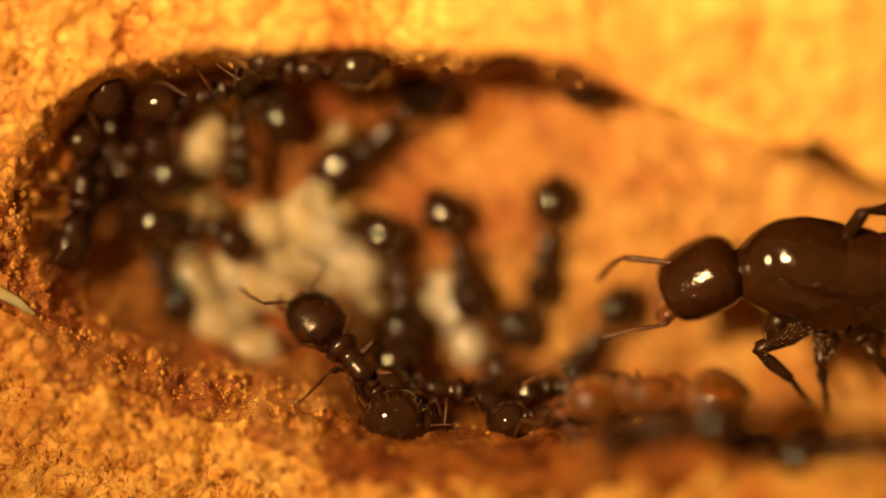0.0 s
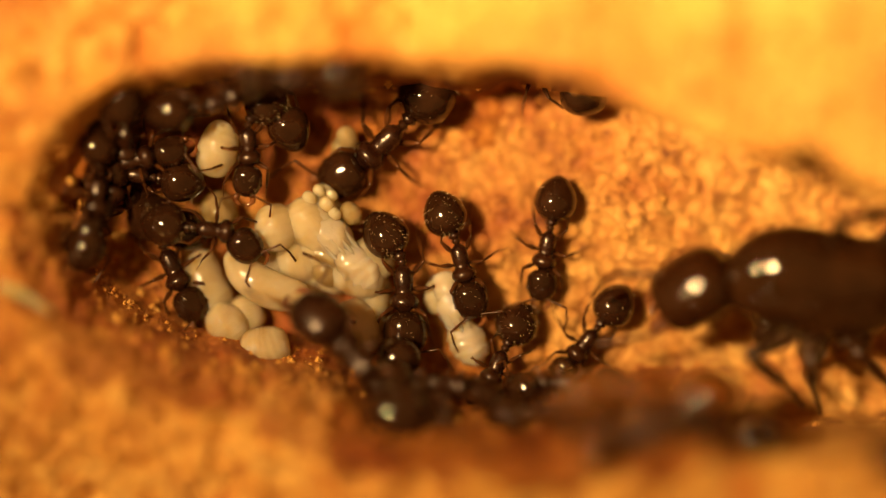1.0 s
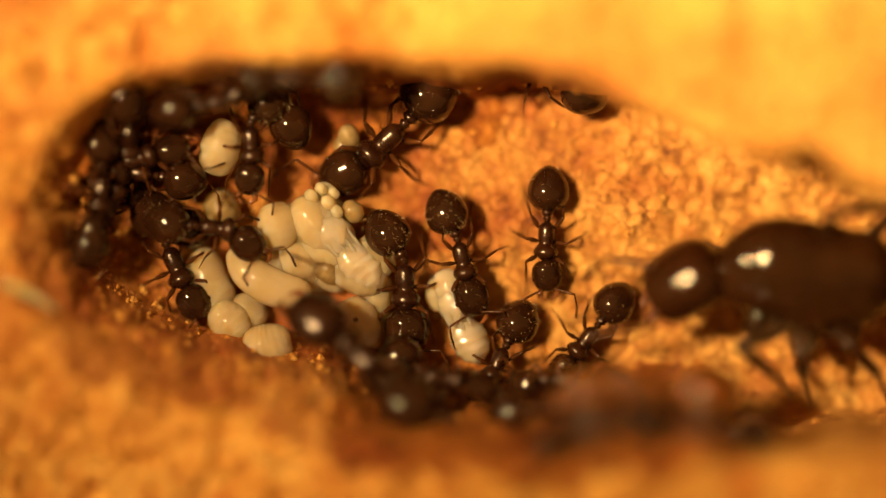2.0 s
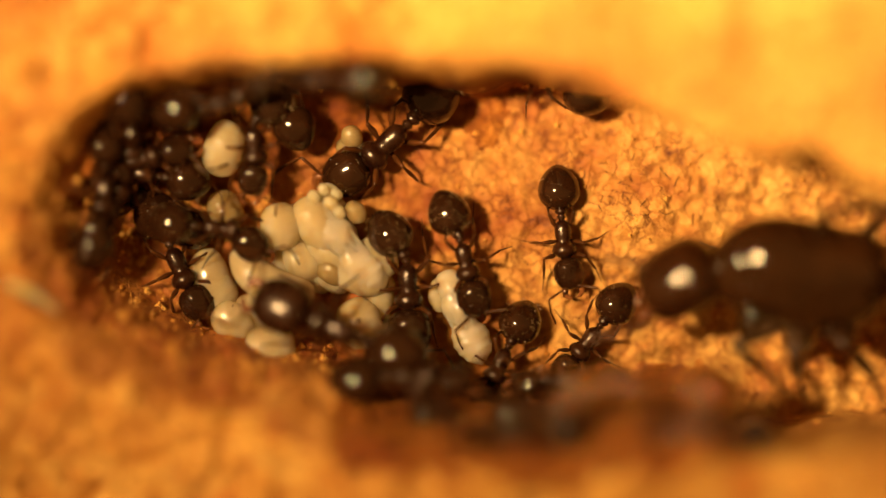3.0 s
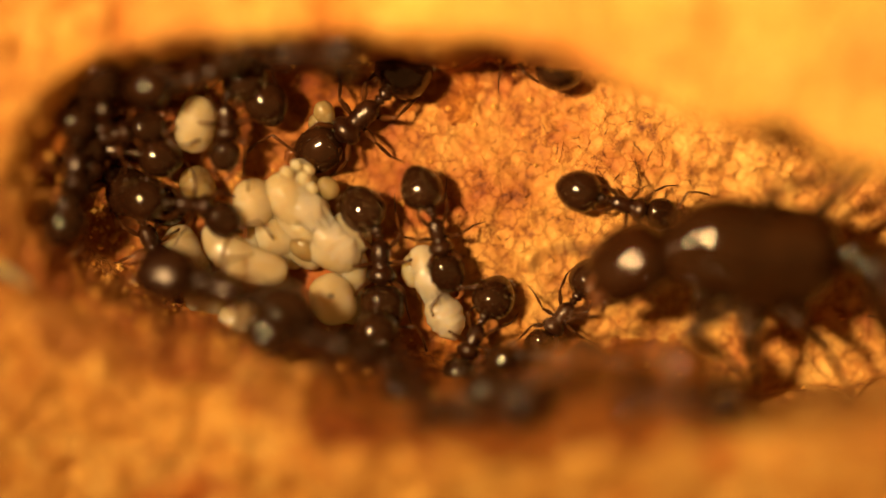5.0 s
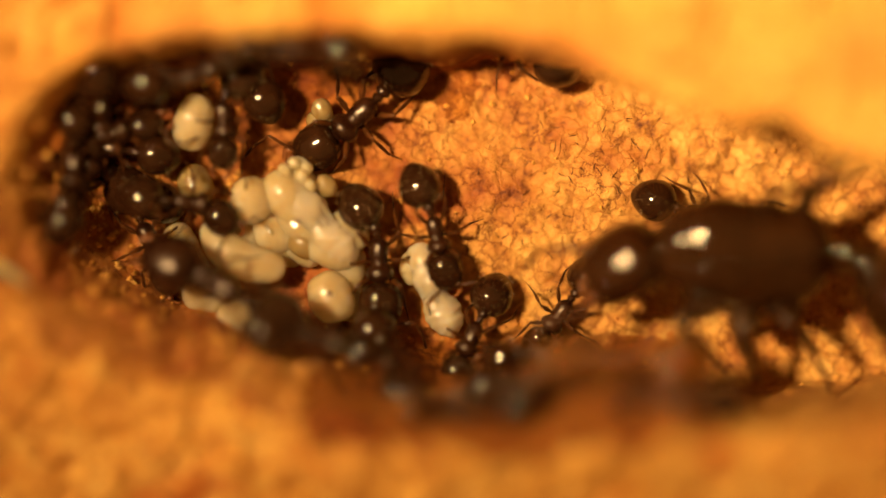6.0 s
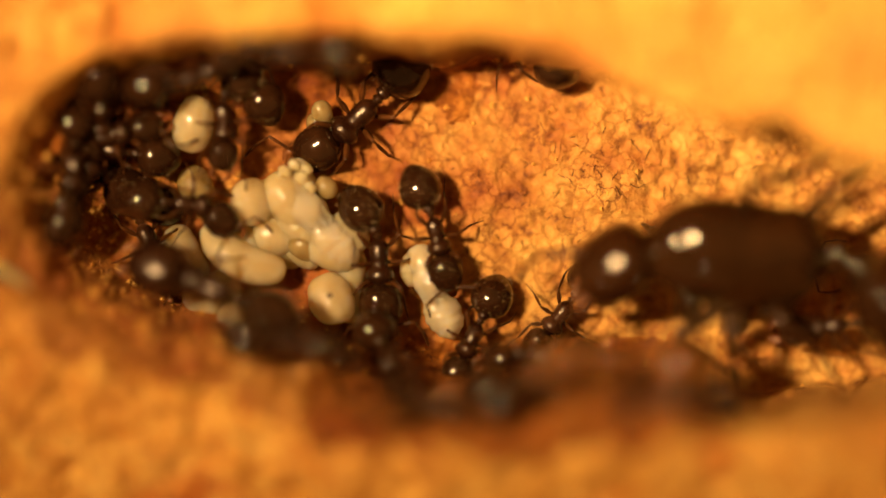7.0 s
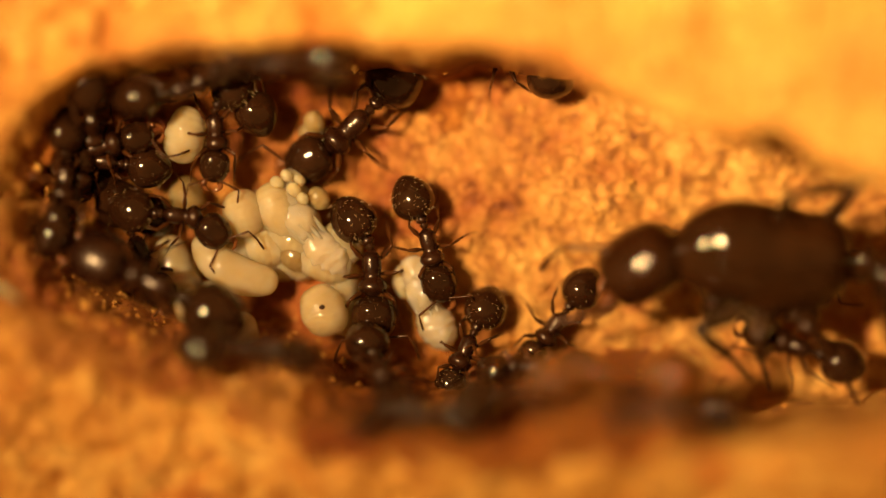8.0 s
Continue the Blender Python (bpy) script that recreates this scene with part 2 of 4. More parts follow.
def ant(label, size=1.0, head_turn=0.0, tail_turn=0.0, head_size=1.0, head_dip=12.0, tail_dip=-6.0, seed=1,
        shell=None, limbs=None, legs=None, feelers=(35.0, 35.0), group="ants of the brood chamber", hairy=16, spread=1.0, tail_size=1.0, face=None):
    """A worker ant facing +x, feet at z = 0. legs: six angles from the front, left side first."""
    rng = random.Random(seed)
    shell, limbs = shell or BLACK, limbs or LIMB
    k = size
    root = tagged(new("ant"), label, "ant", group)
    V = Vector
    high = 0.74 * k
    # middle body
    part("thorax", body((0.0, 0, high), (1, 0, -0.05), 1.24 * k, [(0, 0.06 * k), (0.06, 0.16 * k), (0.16, 0.24 * k), (0.28, 0.255 * k), (0.40, 0.255 * k), (0.49, 0.235 * k),
         (0.58, 0.23 * k), (0.68, 0.34 * k), (0.78, 0.385 * k), (0.88, 0.33 * k), (0.95, 0.19 * k), (1, 0.10 * k)], 18, 1.05, fine=26), SCULPTED if shell is BLACK else shell, root)
    # head with its parts
    neck = V((0.56 * k, 0, high - 0.02 * k))
    hl, hr = 1.02 * k * head_size, 0.47 * k * head_size
    hw = turn((1, 0, 0), head_turn, head_dip)
    hc = neck + hw * (hl * 0.52)
    hside = V((-math.sin(radians(head_turn)), math.cos(radians(head_turn)), 0))
    htop = hw.cross(hside)
    if htop.z < 0:
        htop = -htop
    head = part("head", body(hc, hw, hl, scaled(SKULL, hr), 24, 0.80, fine=26), face or shell, root)
    for sgn in (1, -1):
        e = hc + hside * sgn * hr * 0.86 + hw * hl * 0.06 + htop * hr * 0.30
        part("eye", body(e, hw, 0.17 * k, scaled(EGG, 0.07 * k), 10, fine=9), shell, head)
        j0 = hc + hw * hl * 0.44 + hside * sgn * hr * 0.48 - htop * 0.1 * k
        j1 = j0 + hw * 0.20 * k + hside * sgn * 0.05 * k
        j2 = j0 + hw * 0.34 * k - hside * sgn * hr * 0.40
        part("mandible", sweep(bmesh.new(), [j0, (j0 + j1) / 2, j1, (j1 + j2) / 2 + hw * 0.05 * k, j2], [0.09 * k, 0.10 * k, 0.09 * k, 0.06 * k, 0.015 * k], 8, 0.6), JAW, head)
        ang = feelers[0] if sgn > 0 else feelers[1]
        f0 = hc + hw * hl * 0.36 + hside * sgn * hr * 0.30 + htop * hr * 0.42
        out = hw * math.cos(radians(ang + 35)) + hside * sgn * math.sin(radians(ang + 35)) + htop * 0.25
        f1 = f0 + out.normalized() * 0.72 * k
        ahead = hw * math.cos(radians(ang - 30)) + hside * sgn * math.sin(radians(ang - 30)) - V((0, 0, 0.45))
        f2 = f1 + ahead.normalized() * 0.45 * k
        f3 = f2 + (ahead.normalized() - hside * sgn * 0.2).normalized() * 0.45 * k
        f3.z = max(f3.z, 0.06 * k)
        limb("antenna", [f0, f1, f2, f3], [(0.030 * k, 0.034 * k, 0.040 * k), (0.026 * k, 0.030 * k, 0.034 * k), (0.034 * k, 0.042 * k, 0.036 * k)], limbs, head, 7)
    # waist of two knots
    tw = turn((-1, 0, 0), tail_turn, tail_dip)
    w0 = V((-0.57 * k, 0, high - 0.04 * k))
    w1 = w0 + turn((-1, 0, 0), tail_turn * 0.3) * 0.19 * k
    w2 = w1 + turn((-1, 0, 0), tail_turn * 0.7) * 0.21 * k
    part("petiole", sweep(bmesh.new(), [w0 + V((0.06 * k, 0, 0)), w0, w0.lerp(w1, 0.45) + V((0, 0, 0.02 * k)), w0.lerp(w1, 0.75) + V((0, 0, 0.06 * k)), w1], [0.06 * k, 0.07 * k, 0.11 * k, 0.15 * k, 0.08 * k], 12, 1.2), shell, root)
    part("postpetiole", sweep(bmesh.new(), [w1, w1.lerp(w2, 0.25), w1.lerp(w2, 0.55) + V((0, 0, 0.03 * k)), w1.lerp(w2, 0.85), w2], [0.08 * k, 0.15 * k, 0.20 * k, 0.16 * k, 0.10 * k], 12, 1.0), SCULPTED if shell is BLACK else shell, root)
    # tail, of four overlapping plates
    gl, gr = 1.46 * k * tail_size, 0.66 * k * tail_size
    gc = w2 + tw * gl * 0.46
    tail = part("gaster", body(gc, tw, gl, [(0, 0.06 * gr), (0.02, 0.30 * gr), (0.07, 0.56 * gr), (0.16, 0.80 * gr), (0.30, 0.97 * gr), (0.44, 1.0 * gr),
                (0.58, 0.95 * gr), (0.72, 0.81 * gr), (0.84, 0.61 * gr), (0.93, 0.38 * gr), (0.98, 0.18 * gr), (1, 0.03 * gr)], 26, 0.92, fine=40), shell, root)
    if hairy:
        bristles("bristles", gc, tw, gl, gr * 0.94, hairy, rng, tail, 0.15 * k)
        bristles("bristles", hc, hw, hl, hr * 0.86, hairy // 2, rng, head, 0.10 * k)
    # legs
    angles = legs or (50, 92, 140, 50, 92, 140)
    for i in range(6):
        sgn = 1 if i < 3 else -1
        j = i % 3
        a = radians(angles[i] + rng.uniform(-9, 9))
        d = V((math.cos(a), sgn * math.sin(a), 0))
        hip = V(((0.40, 0.02, -0.28)[j] * k, sgn * 0.15 * k, high - 0.22 * k))
        reach = (0.88, 0.82, 0.98)[j] * k * spread
        sway = V((-d.y, d.x, 0)) * sgn * rng.uniform(-0.15, 0.15) * k
        knee = hip + d * 0.60 * reach + V((0, 0, 0.36 * k + rng.uniform(-0.05, 0.05) * k))
        # the shin swings forward on the front legs, back on the others
        b = a - radians((46, -24, -38)[j] + rng.uniform(-14, 14))
        shin = V((math.cos(b), sgn * math.sin(b), 0))
        ankle = knee + shin * 0.56 * reach + sway
        ankle.z = 0.22 * k
        b = b + radians(rng.uniform(-22, 22))
        toe = ankle + V((math.cos(b), sgn * math.sin(b), 0)) * 0.48 * reach
        toe.z = 0.03 * k
        limb("leg", [hip, hip.lerp(knee, 0.16) + V((0, 0, -0.03 * k)), knee, ankle, toe], [(0.10 * k, 0.11 * k, 0.06 * k), (0.050 * k, 0.080 * k, 0.050 * k), (0.034 * k, 0.050 * k, 0.036 * k), (0.024 * k, 0.020 * k, 0.014 * k)], limbs, root, 8)
    return root


def stand(x, y, z, heading, pitch=0.0, roll=0.0):
    """A pose at (x, y, z) mm, the front towards heading (degrees from +x), nose up by pitch."""
    return Matrix.Translation((x * MM, y * MM, z * MM)) @ Euler((radians(roll), radians(-pitch), radians(heading)), "XYZ").to_matrix().to_4x4()


# ---- the chamber, carved in a slab ----
TABLES = {}


def lattice(shape_x, shape_y, cell, seed):
    """Smooth random relief between -1 and 1 over grid points given in mm."""
    if seed not in TABLES:
        TABLES[seed] = np.random.RandomState(seed).uniform(-1, 1, (512, 512))
    table = TABLES[seed]
    u, v = shape_x / cell + 97.3, shape_y / cell + 61.7
    i, j = np.floor(u).astype(int), np.floor(v).astype(int)
    fu, fv = u - i, v - j
    fu, fv = fu * fu * fu * (fu * (fu * 6 - 15) + 10), fv * fv * fv * (fv * (fv * 6 - 15) + 10)
    i, j = i % 511, j % 511
    a = table[i, j] * (1 - fu) + table[i + 1, j] * fu
    b = table[i, j + 1] * (1 - fu) + table[i + 1, j + 1] * fu
    return a * (1 - fv) + b * fv


def relief(x, y):
    """Depth inside the rim (mm, about) and height of the slab (mm) at the points x, y (mm)."""
    wob = lattice(x, y, 3.1, 3) * 0.13 + lattice(x, y, 1.1, 4) * 0.08

    def oval(cx, cy, a, b, square=2.0):
        q = (np.abs((x - cx) / a) ** square + np.abs((y - cy) / b) ** square) ** (1 / square)
        return (1 - q) * min(a, b) * (0.6 + 0.4 * np.minimum(q, 1.5))
    # a round room, a wider middle, and a passage that leads off to +x
    room = oval(-3.75, 0.15, 8.0, 5.2, 2.0 + 0.8 * np.clip(y / 2.0, 0, 1))
    middle = oval(1.3, -0.2, 7.2, 5.0)
    upper = 4.55 - 0.29 * (x - 3.6) + 1.35 * np.clip((x - 4.0) / 2.5, 0, 1)
    lower = 4.9 + (0.55 + 0.4 * lattice(x, 0 * y, 2.1, 17)) * np.clip((x - 7.0) / 1.8, 0, 1)
    passage = np.minimum((upper - y) * 0.96, y + lower) - np.maximum(0, 2.2 - x)
    inside = np.log(np.exp(room * 2.5) + np.exp(middle * 2.5) + np.exp(np.maximum(passage, -8) * 2.5)) / 2.5 - 0.12 + wob
    top = 5.6 + 0.10 * x + 0.06 * y + 0.9 * np.clip((x - 1) / 3, 0, 1) * np.clip(y / 2, 0, 1) + lattice(x, y, 4.0, 5) * 0.3 + lattice(x, y, 1.6, 6) * 0.28 + lattice(x, y, 0.8, 16) * 0.16
    top = top + 2.2 * np.clip((x + 6.0) / 8.0, 0, 1) * np.clip((-y - 2.0) / 2.0, 0, 1)
    top = np.clip(top - (0.05 + 0.014 * np.clip(x + 7, 0, 10)) * np.maximum(0, -4.3 - y) ** 2, -3.0, 9.0)
    # the wall is steep on the far side, a slope on the near side and towards the passage
    near = np.clip((-y - 0.5) / 3.0, 0, 1)
    width = 0.95 + 1.1 * near * np.clip((6.5 - x) / 3.0, 0, 1) + 1.7 * near * np.clip((-1 - x) / 5.0, 0, 1)
    width = width + 1.1 * np.clip((-7.5 - x) / 2.5, 0, 1) * (1 - near) * np.clip((4.0 - y) / 2.5, 0, 1)
    left = np.clip((-7.0 - x) / 2.0, 0, 1) * np.clip((y + 4.0) / 2.0, 0, 1) * np.clip((2.5 - y) / 1.5, 0, 1)
    width = width + 0.2 * left
    # the near rim is a long bank below the middle
    bank = near * np.clip((x + 6.5) / 4.0, 0, 1) * np.clip((6.0 - x) / 2.5, 0.12, 1)
    width = width + 0.6 * bank - 0.35 * np.clip((x - 1.0) / 2.0, 0, 1) * np.clip(y / 1.5, 0, 1)
    s = np.clip((inside + 0.30 + 0.15 * left + 0.80 * bank) / width, 0, 1)
    s = s * s * (3 - 2 * s)
    ground = 0.5 * np.exp(-((x - 4.5) / 3.6) ** 2 - ((y - 1.2) / 2.6) ** 2) + lattice(x, y, 2.3, 7) * 0.16 + lattice(x, y, 0.9, 8) * 0.09
    rough = lattice(x, y, 0.55, 9) * 0.09 + lattice(x, y, 0.27, 10) * 0.07 + lattice(x, y, 0.14, 11) * 0.04
    wall = 4 * s * (1 - s)
    crag = (lattice(x, y, 0.75, 12) * 0.30 + lattice(x, y, 0.35, 13) * 0.16) * wall
    pit = 1.5 * np.exp(-(((x - 10.2) / 0.8) ** 2 + ((y - 4.15) / 0.35) ** 2))
    z = top * (1 - s) + ground * s + rough * (1.9 - 0.9 * s + 1.0 * wall) + crag - pit
    return inside, z


def spaced(lo, hi, fine_lo, fine_hi, step, coarse):
    left = np.arange(lo, fine_lo, coarse)
    mid = np.arange(fine_lo, fine_hi, step)
    right = np.arange(fine_hi, hi + coarse * 0.5, coarse)
    return np.concatenate([left, mid, right])


def slab():
    """Three meshes out of one relief: the floor, the wall of the chamber, the outer face."""
    xs = spaced(-60, 60, -14.5, 15.5, 0.072, 1.5)
    ys = spaced(-50, 50, -8.7, 8.2, 0.072, 1.5)
    gx, gy = np.meshgrid(xs, ys, indexing="ij")
    inside, z = relief(gx, gy)
    # the far lip overhangs the floor towards the passage
    lip = 0.26 * np.clip((gx - 4.0) / 2.5, 0, 1) * np.clip(gy / 1.5, 0, 1) * np.maximum(z - 0.6, 0)
    co = np.stack([gx, gy - lip, z], -1).reshape(-1, 3) * MM
    nx, ny = gx.shape
    idx = np.arange(nx * ny).reshape(nx, ny)
    quads = np.stack([idx[:-1, :-1], idx[1:, :-1], idx[1:, 1:], idx[:-1, 1:]], -1).reshape(-1, 4)
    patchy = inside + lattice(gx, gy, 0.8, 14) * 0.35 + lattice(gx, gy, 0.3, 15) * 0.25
    # painted shade: the near bank takes the dark wall plaster past its rim
    shade_edge = -0.1 - 1.5 * np.clip((gx + 6.4 + 1.2 * lattice(gx, gy, 1.3, 18)) / 5.0, 0, 1) * np.clip((8.4 - gx) / 2.0, 0, 1)
    patchy = np.where((gy < -2) & (patchy > shade_edge), np.maximum(patchy, 0.2), patchy)
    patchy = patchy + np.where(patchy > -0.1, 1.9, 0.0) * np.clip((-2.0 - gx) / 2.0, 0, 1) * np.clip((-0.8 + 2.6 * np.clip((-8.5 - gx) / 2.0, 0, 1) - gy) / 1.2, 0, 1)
    # floor in the far-left corner gets the dark plaster, in place of wall shadow
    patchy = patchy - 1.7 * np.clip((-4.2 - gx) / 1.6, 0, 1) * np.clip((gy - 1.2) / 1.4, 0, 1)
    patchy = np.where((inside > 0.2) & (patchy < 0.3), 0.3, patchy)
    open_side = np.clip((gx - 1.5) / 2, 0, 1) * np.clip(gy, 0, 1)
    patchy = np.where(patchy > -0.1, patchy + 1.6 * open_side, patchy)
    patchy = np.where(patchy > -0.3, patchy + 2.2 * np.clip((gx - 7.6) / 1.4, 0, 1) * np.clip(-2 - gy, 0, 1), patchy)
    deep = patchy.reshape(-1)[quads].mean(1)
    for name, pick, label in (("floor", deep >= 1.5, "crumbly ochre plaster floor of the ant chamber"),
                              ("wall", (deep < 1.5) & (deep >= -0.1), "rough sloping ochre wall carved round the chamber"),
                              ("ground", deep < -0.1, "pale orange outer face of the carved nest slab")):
        q = quads[pick]
        used, inv = np.unique(q, return_inverse=True)
        verts, faces = co[used].tolist(), inv.reshape(-1, 4).tolist()
        if name == "ground":
            # the slab's four sides and its underside
            back = {int(v): i for i, v in enumerate(used)}
            rim = [back[int(v)] for v in np.concatenate([idx[:-1, 0], idx[-1, :-1], idx[:0:-1, -1], idx[0, :0:-1]])]
            low = len(verts)
            verts += [(verts[i][0], verts[i][1], -0.012) for i in rim]
            n = len(rim)
            faces += [(rim[(i + 1) % n], rim[i], low + i, low + (i + 1) % n) for i in range(n)]
            faces.append([low + i for i in range(n)][::-1])
        me = bpy.data.meshes.new(name)
        me.from_pydata(verts, [], faces)
        me.update()
        me.polygons.foreach_set("use_smooth", [True] * len(me.polygons))
        me.materials.append({"ground": PLASTER, "floor": TRODDEN, "wall": SHADE_WALL}[name])
        tagged(new(name, me), label, name, "", "structure")


slab()


def height(x, y):
    return float(relief(np.array([float(x)]), np.array([float(y)]))[1][0])


# ---- brood ----
def larva(label, line, thick, mat=None, seg=20, rings=9, name="larva", spot=False, lump=1.0):
    """A legless grub along a line (mm): tapered, ringed by shallow folds."""
    pts = [Vector(p) for p in line]
    short = 2.3 * thick - sum((b - a).length for a, b in zip(pts, pts[1:]))
    if short > 0:
        pts[0] = pts[0] + (pts[0] - pts[1]).normalized() * short / 2
        pts[-1] = pts[-1] + (pts[-1] - pts[-2]).normalized() * short / 2
    power = 2.1 if short > 0 else 3.2
    # resample along a smooth curve
    n = 60
    out = []
    for i in range(n):
        u = (0.5 - 0.5 * math.cos(math.pi * i / (n - 1))) * (len(pts) - 1)
        a = min(int(u), len(pts) - 2)
        f = u - a
        p0, p1, p2, p3 = pts[max(a - 1, 0)], pts[a], pts[a + 1], pts[min(a + 2, len(pts) - 1)]
        out.append(0.5 * ((2 * p1) + (p2 - p0) * f + (2 * p0 - 5 * p1 + 4 * p2 - p3) * f * f + (3 * p1 - p0 - 3 * p2 + p3) * f ** 3))
    rr = []
    for i in range(n):
        s = 0.5 - 0.5 * math.cos(math.pi * i / (n - 1))
        r = thick * max(0.0, 1 - abs(2 * s - 1) ** power) ** 0.5
        r *= 1 if short > 0 else 0.70 + 0.30 * math.sin(min(1, s / 0.6) * math.pi / 2)
        r *= 1 + 0.012 * math.cos(2 * math.pi * s * rings)
        rr.append(max(r, 0.02))
    base = Vector((sum(p.x for p in out) / n, sum(p.y for p in out) / n, min(p.z for p in out) - thick * 0.9))
    root = tagged(new(name), label, name, "brood")
    root.location = base * MM
    part("body", lumpy(sweep(bmesh.new(), [p - base for p in out], rr, seg, 0.95), (0.05 * thick + 0.012) * lump, 0.9 * thick), mat or LARVA, root)
    if spot:
        top = out[n // 2] - base + Vector((-0.05, 0.16, thick * 0.93))
        part("mouth", body(top, (1, 0, 0), 0.17, scaled(EGG, 0.075), 10, fine=9), GUT, root)
    return root


def pupa(label, x, y, z, heading, size=1.0, pitch=0.0, roll=0.0):
    """A white pupa: head, folded legs along the breast, and tail."""
    root = tagged(new("pupa"), label, "pupa", "brood")
    k = size
    part("gaster", lumpy(body((-0.66 * k, 0, 0.46 * k), (-1, 0, -0.05), 1.7 * k, folded(scaled(EGG, 0.50 * k), 7), 22, 0.9), 0.085 * k, 0.42 * k), PUPA, root)
    part("thorax", lumpy(body((0.1 * k, 0, 0.45 * k), (1, 0, 0), 1.7 * k, scaled(EGG, 0.47 * k), 20, 0.95, fine=20), 0.08 * k, 0.34 * k), PUPA, root)
    part("head", body((0.78 * k, 0, 0.44 * k), (1, 0, -0.25), 0.95 * k, scaled(SKULL, 0.41 * k), 18, 0.85, fine=18), PUPA, root)
    for sgn in (1, -1):
        for j in range(2):
            a = Vector((0.62 - 0.16 * j, sgn * (0.09 + 0.19 * j), 0.75 - 0.09 * j)) * k
            b = Vector((0.05, sgn * (0.09 + 0.20 * j), 0.83 - 0.10 * j)) * k
            c = Vector((-0.80 - 0.12 * j, sgn * (0.07 + 0.17 * j), 0.77 - 0.12 * j)) * k
            limb("leg", [a, b, c], [(0.05 * k, 0.065 * k, 0.06 * k), (0.06 * k, 0.055 * k, 0.035 * k)], PUPA, root, 8)
    root.matrix_world = stand(x, y, z, heading, pitch, roll)
    return root


def perch(x, y, heading, lift=0.0, lean=1.0, dip=0.0, roll=0.0):
    """A pose that brings the body over (x, y) mm with the feet on the slab, tilted as the slab slopes there."""
    e = 0.8
    ahead = Vector((math.cos(radians(heading)), math.sin(radians(heading)), 0))
    bx, by = x, y
    for _ in range(4):
        z = [height(bx + a, by + b) for a, b in ((e, 0), (-e, 0), (0, e), (0, -e), (0, 0))]
        up = Vector(((z[1] - z[0]) / (2 * e) * lean, (z[3] - z[2]) / (2 * e) * lean, 1)).normalized()
        bx, by = 0.5 * (bx + x - up.x * 0.7), 0.5 * (by + y - up.y * 0.7)
    ahead = (ahead - up * ahead.dot(up)).normalized()
    side = up.cross(ahead)
    m = Matrix((ahead, side, up)).transposed().to_4x4()
    base = Vector((bx, by, sum(z) / 5 + lift)) * MM
    return Matrix.Translation(base) @ m @ Euler((radians(roll), radians(dip), 0)).to_matrix().to_4x4()


BROOD_LABEL = "cream-white glossy ant larva lying in the brood pile"
larva("plump cream larva with wet highlights on the brood pile", [(-6.02, 0.02, 1.15), (-5.58, -0.66, 1.22), (-4.76, -1.17, 1.24), (-3.70, -1.38, 1.22)], 0.56, rings=13, lump=0.35)
larva(BROOD_LABEL, [(-6.84, 0.02, 0.50), (-6.79, -0.98, 0.50), (-6.21, -1.73, 0.50)], 0.62)
larva(BROOD_LABEL, [(-5.96, -0.48, 0.50), (-5.22, -0.48, 0.50), (-4.39, -0.65, 0.50)], 0.60)
larva(BROOD_LABEL, [(-6.10, 3.72, 1.05), (-6.36, 3.02, 1.15), (-6.50, 2.15, 0.90)], 0.58, lump=1.0)
larva(BROOD_LABEL, [(-6.63, 1.68, 0.50), (-6.38, 1.18, 0.50), (-6.18, 0.55, 0.50)], 0.52, GLASSY, lump=0.5)
larva("round cream larva with a dark gut spot", [(-2.55, -1.89, 1.00), (-2.38, -2.22, 1.00), (-2.35, -2.47, 1.00)], 0.66, spot=True)
larva(BROOD_LABEL, [(-1.66, -0.65, 0.50), (-1.86, -1.35, 0.50), (-1.93, -2.14, 0.50)], 0.46)
larva("small round translucent larva beside the wall", [(-6.28, -2.00, 0.90), (-6.11, -2.14, 0.90), (-6.00, -2.27, 0.90)], 0.56)
larva("small round translucent larva beside the wall", [(-5.44, -2.83, 1.20), (-5.06, -2.83, 1.20), (-4.61, -2.71, 1.20)], 0.64)
larva("translucent larva under a worker's head", [(-2.74, 3.62, 0.70), (-2.65, 3.32, 0.70), (-2.58, 2.96, 0.60)], 0.30, GLASSY)
larva("translucent larva under a worker's head", [(-3.05, 3.17, 0.50), (-2.64, 2.87, 0.50), (-2.22, 2.75, 0.50)], 0.36, GLASSY)
larva(BROOD_LABEL, [(-4.63, 1.15, 0.50), (-4.13, 0.68, 0.60), (-3.72, 0.02, 0.50)], 0.52)
larva(BROOD_LABEL, [(-3.72, -0.40, 0.40), (-3.22, -0.73, 0.50), (-2.64, -0.98, 0.40)], 0.50)
larva(BROOD_LABEL, [(-3.97, 1.51, 0.50), (-3.38, 1.09, 0.70), (-2.88, 0.68, 0.80)], 0.46)
larva(BROOD_LABEL, [(-4.22, -0.32, 0.30), (-3.81, -0.82, 0.30), (-3.23, -0.98, 0.30)], 0.42)
larva(BROOD_LABEL, [(-2.06, -1.64, 0.50), (-1.89, -2.31, 0.50), (-2.14, -2.81, 0.50)], 0.46)
larva(BROOD_LABEL, [(0.10, -0.81, 0.60), (0.02, -1.31, 0.60), (0.18, -1.81, 0.60)], 0.42)
larva(BROOD_LABEL, [(-5.71, -1.31, 0.50), (-5.55, -1.89, 0.50), (-5.22, -2.31, 0.50)], 0.50)
pupa("pale ant pupa in the middle of the brood pile", -2.98, 0.16, 0.50, 131, 1.22, 0, 8)
larva("pale rounded larva beside the pupa", [(-4.10, 1.15, 0.80), (-3.86, 0.92, 1.00), (-3.62, 0.62, 0.95)], 0.40, lump=0.5)
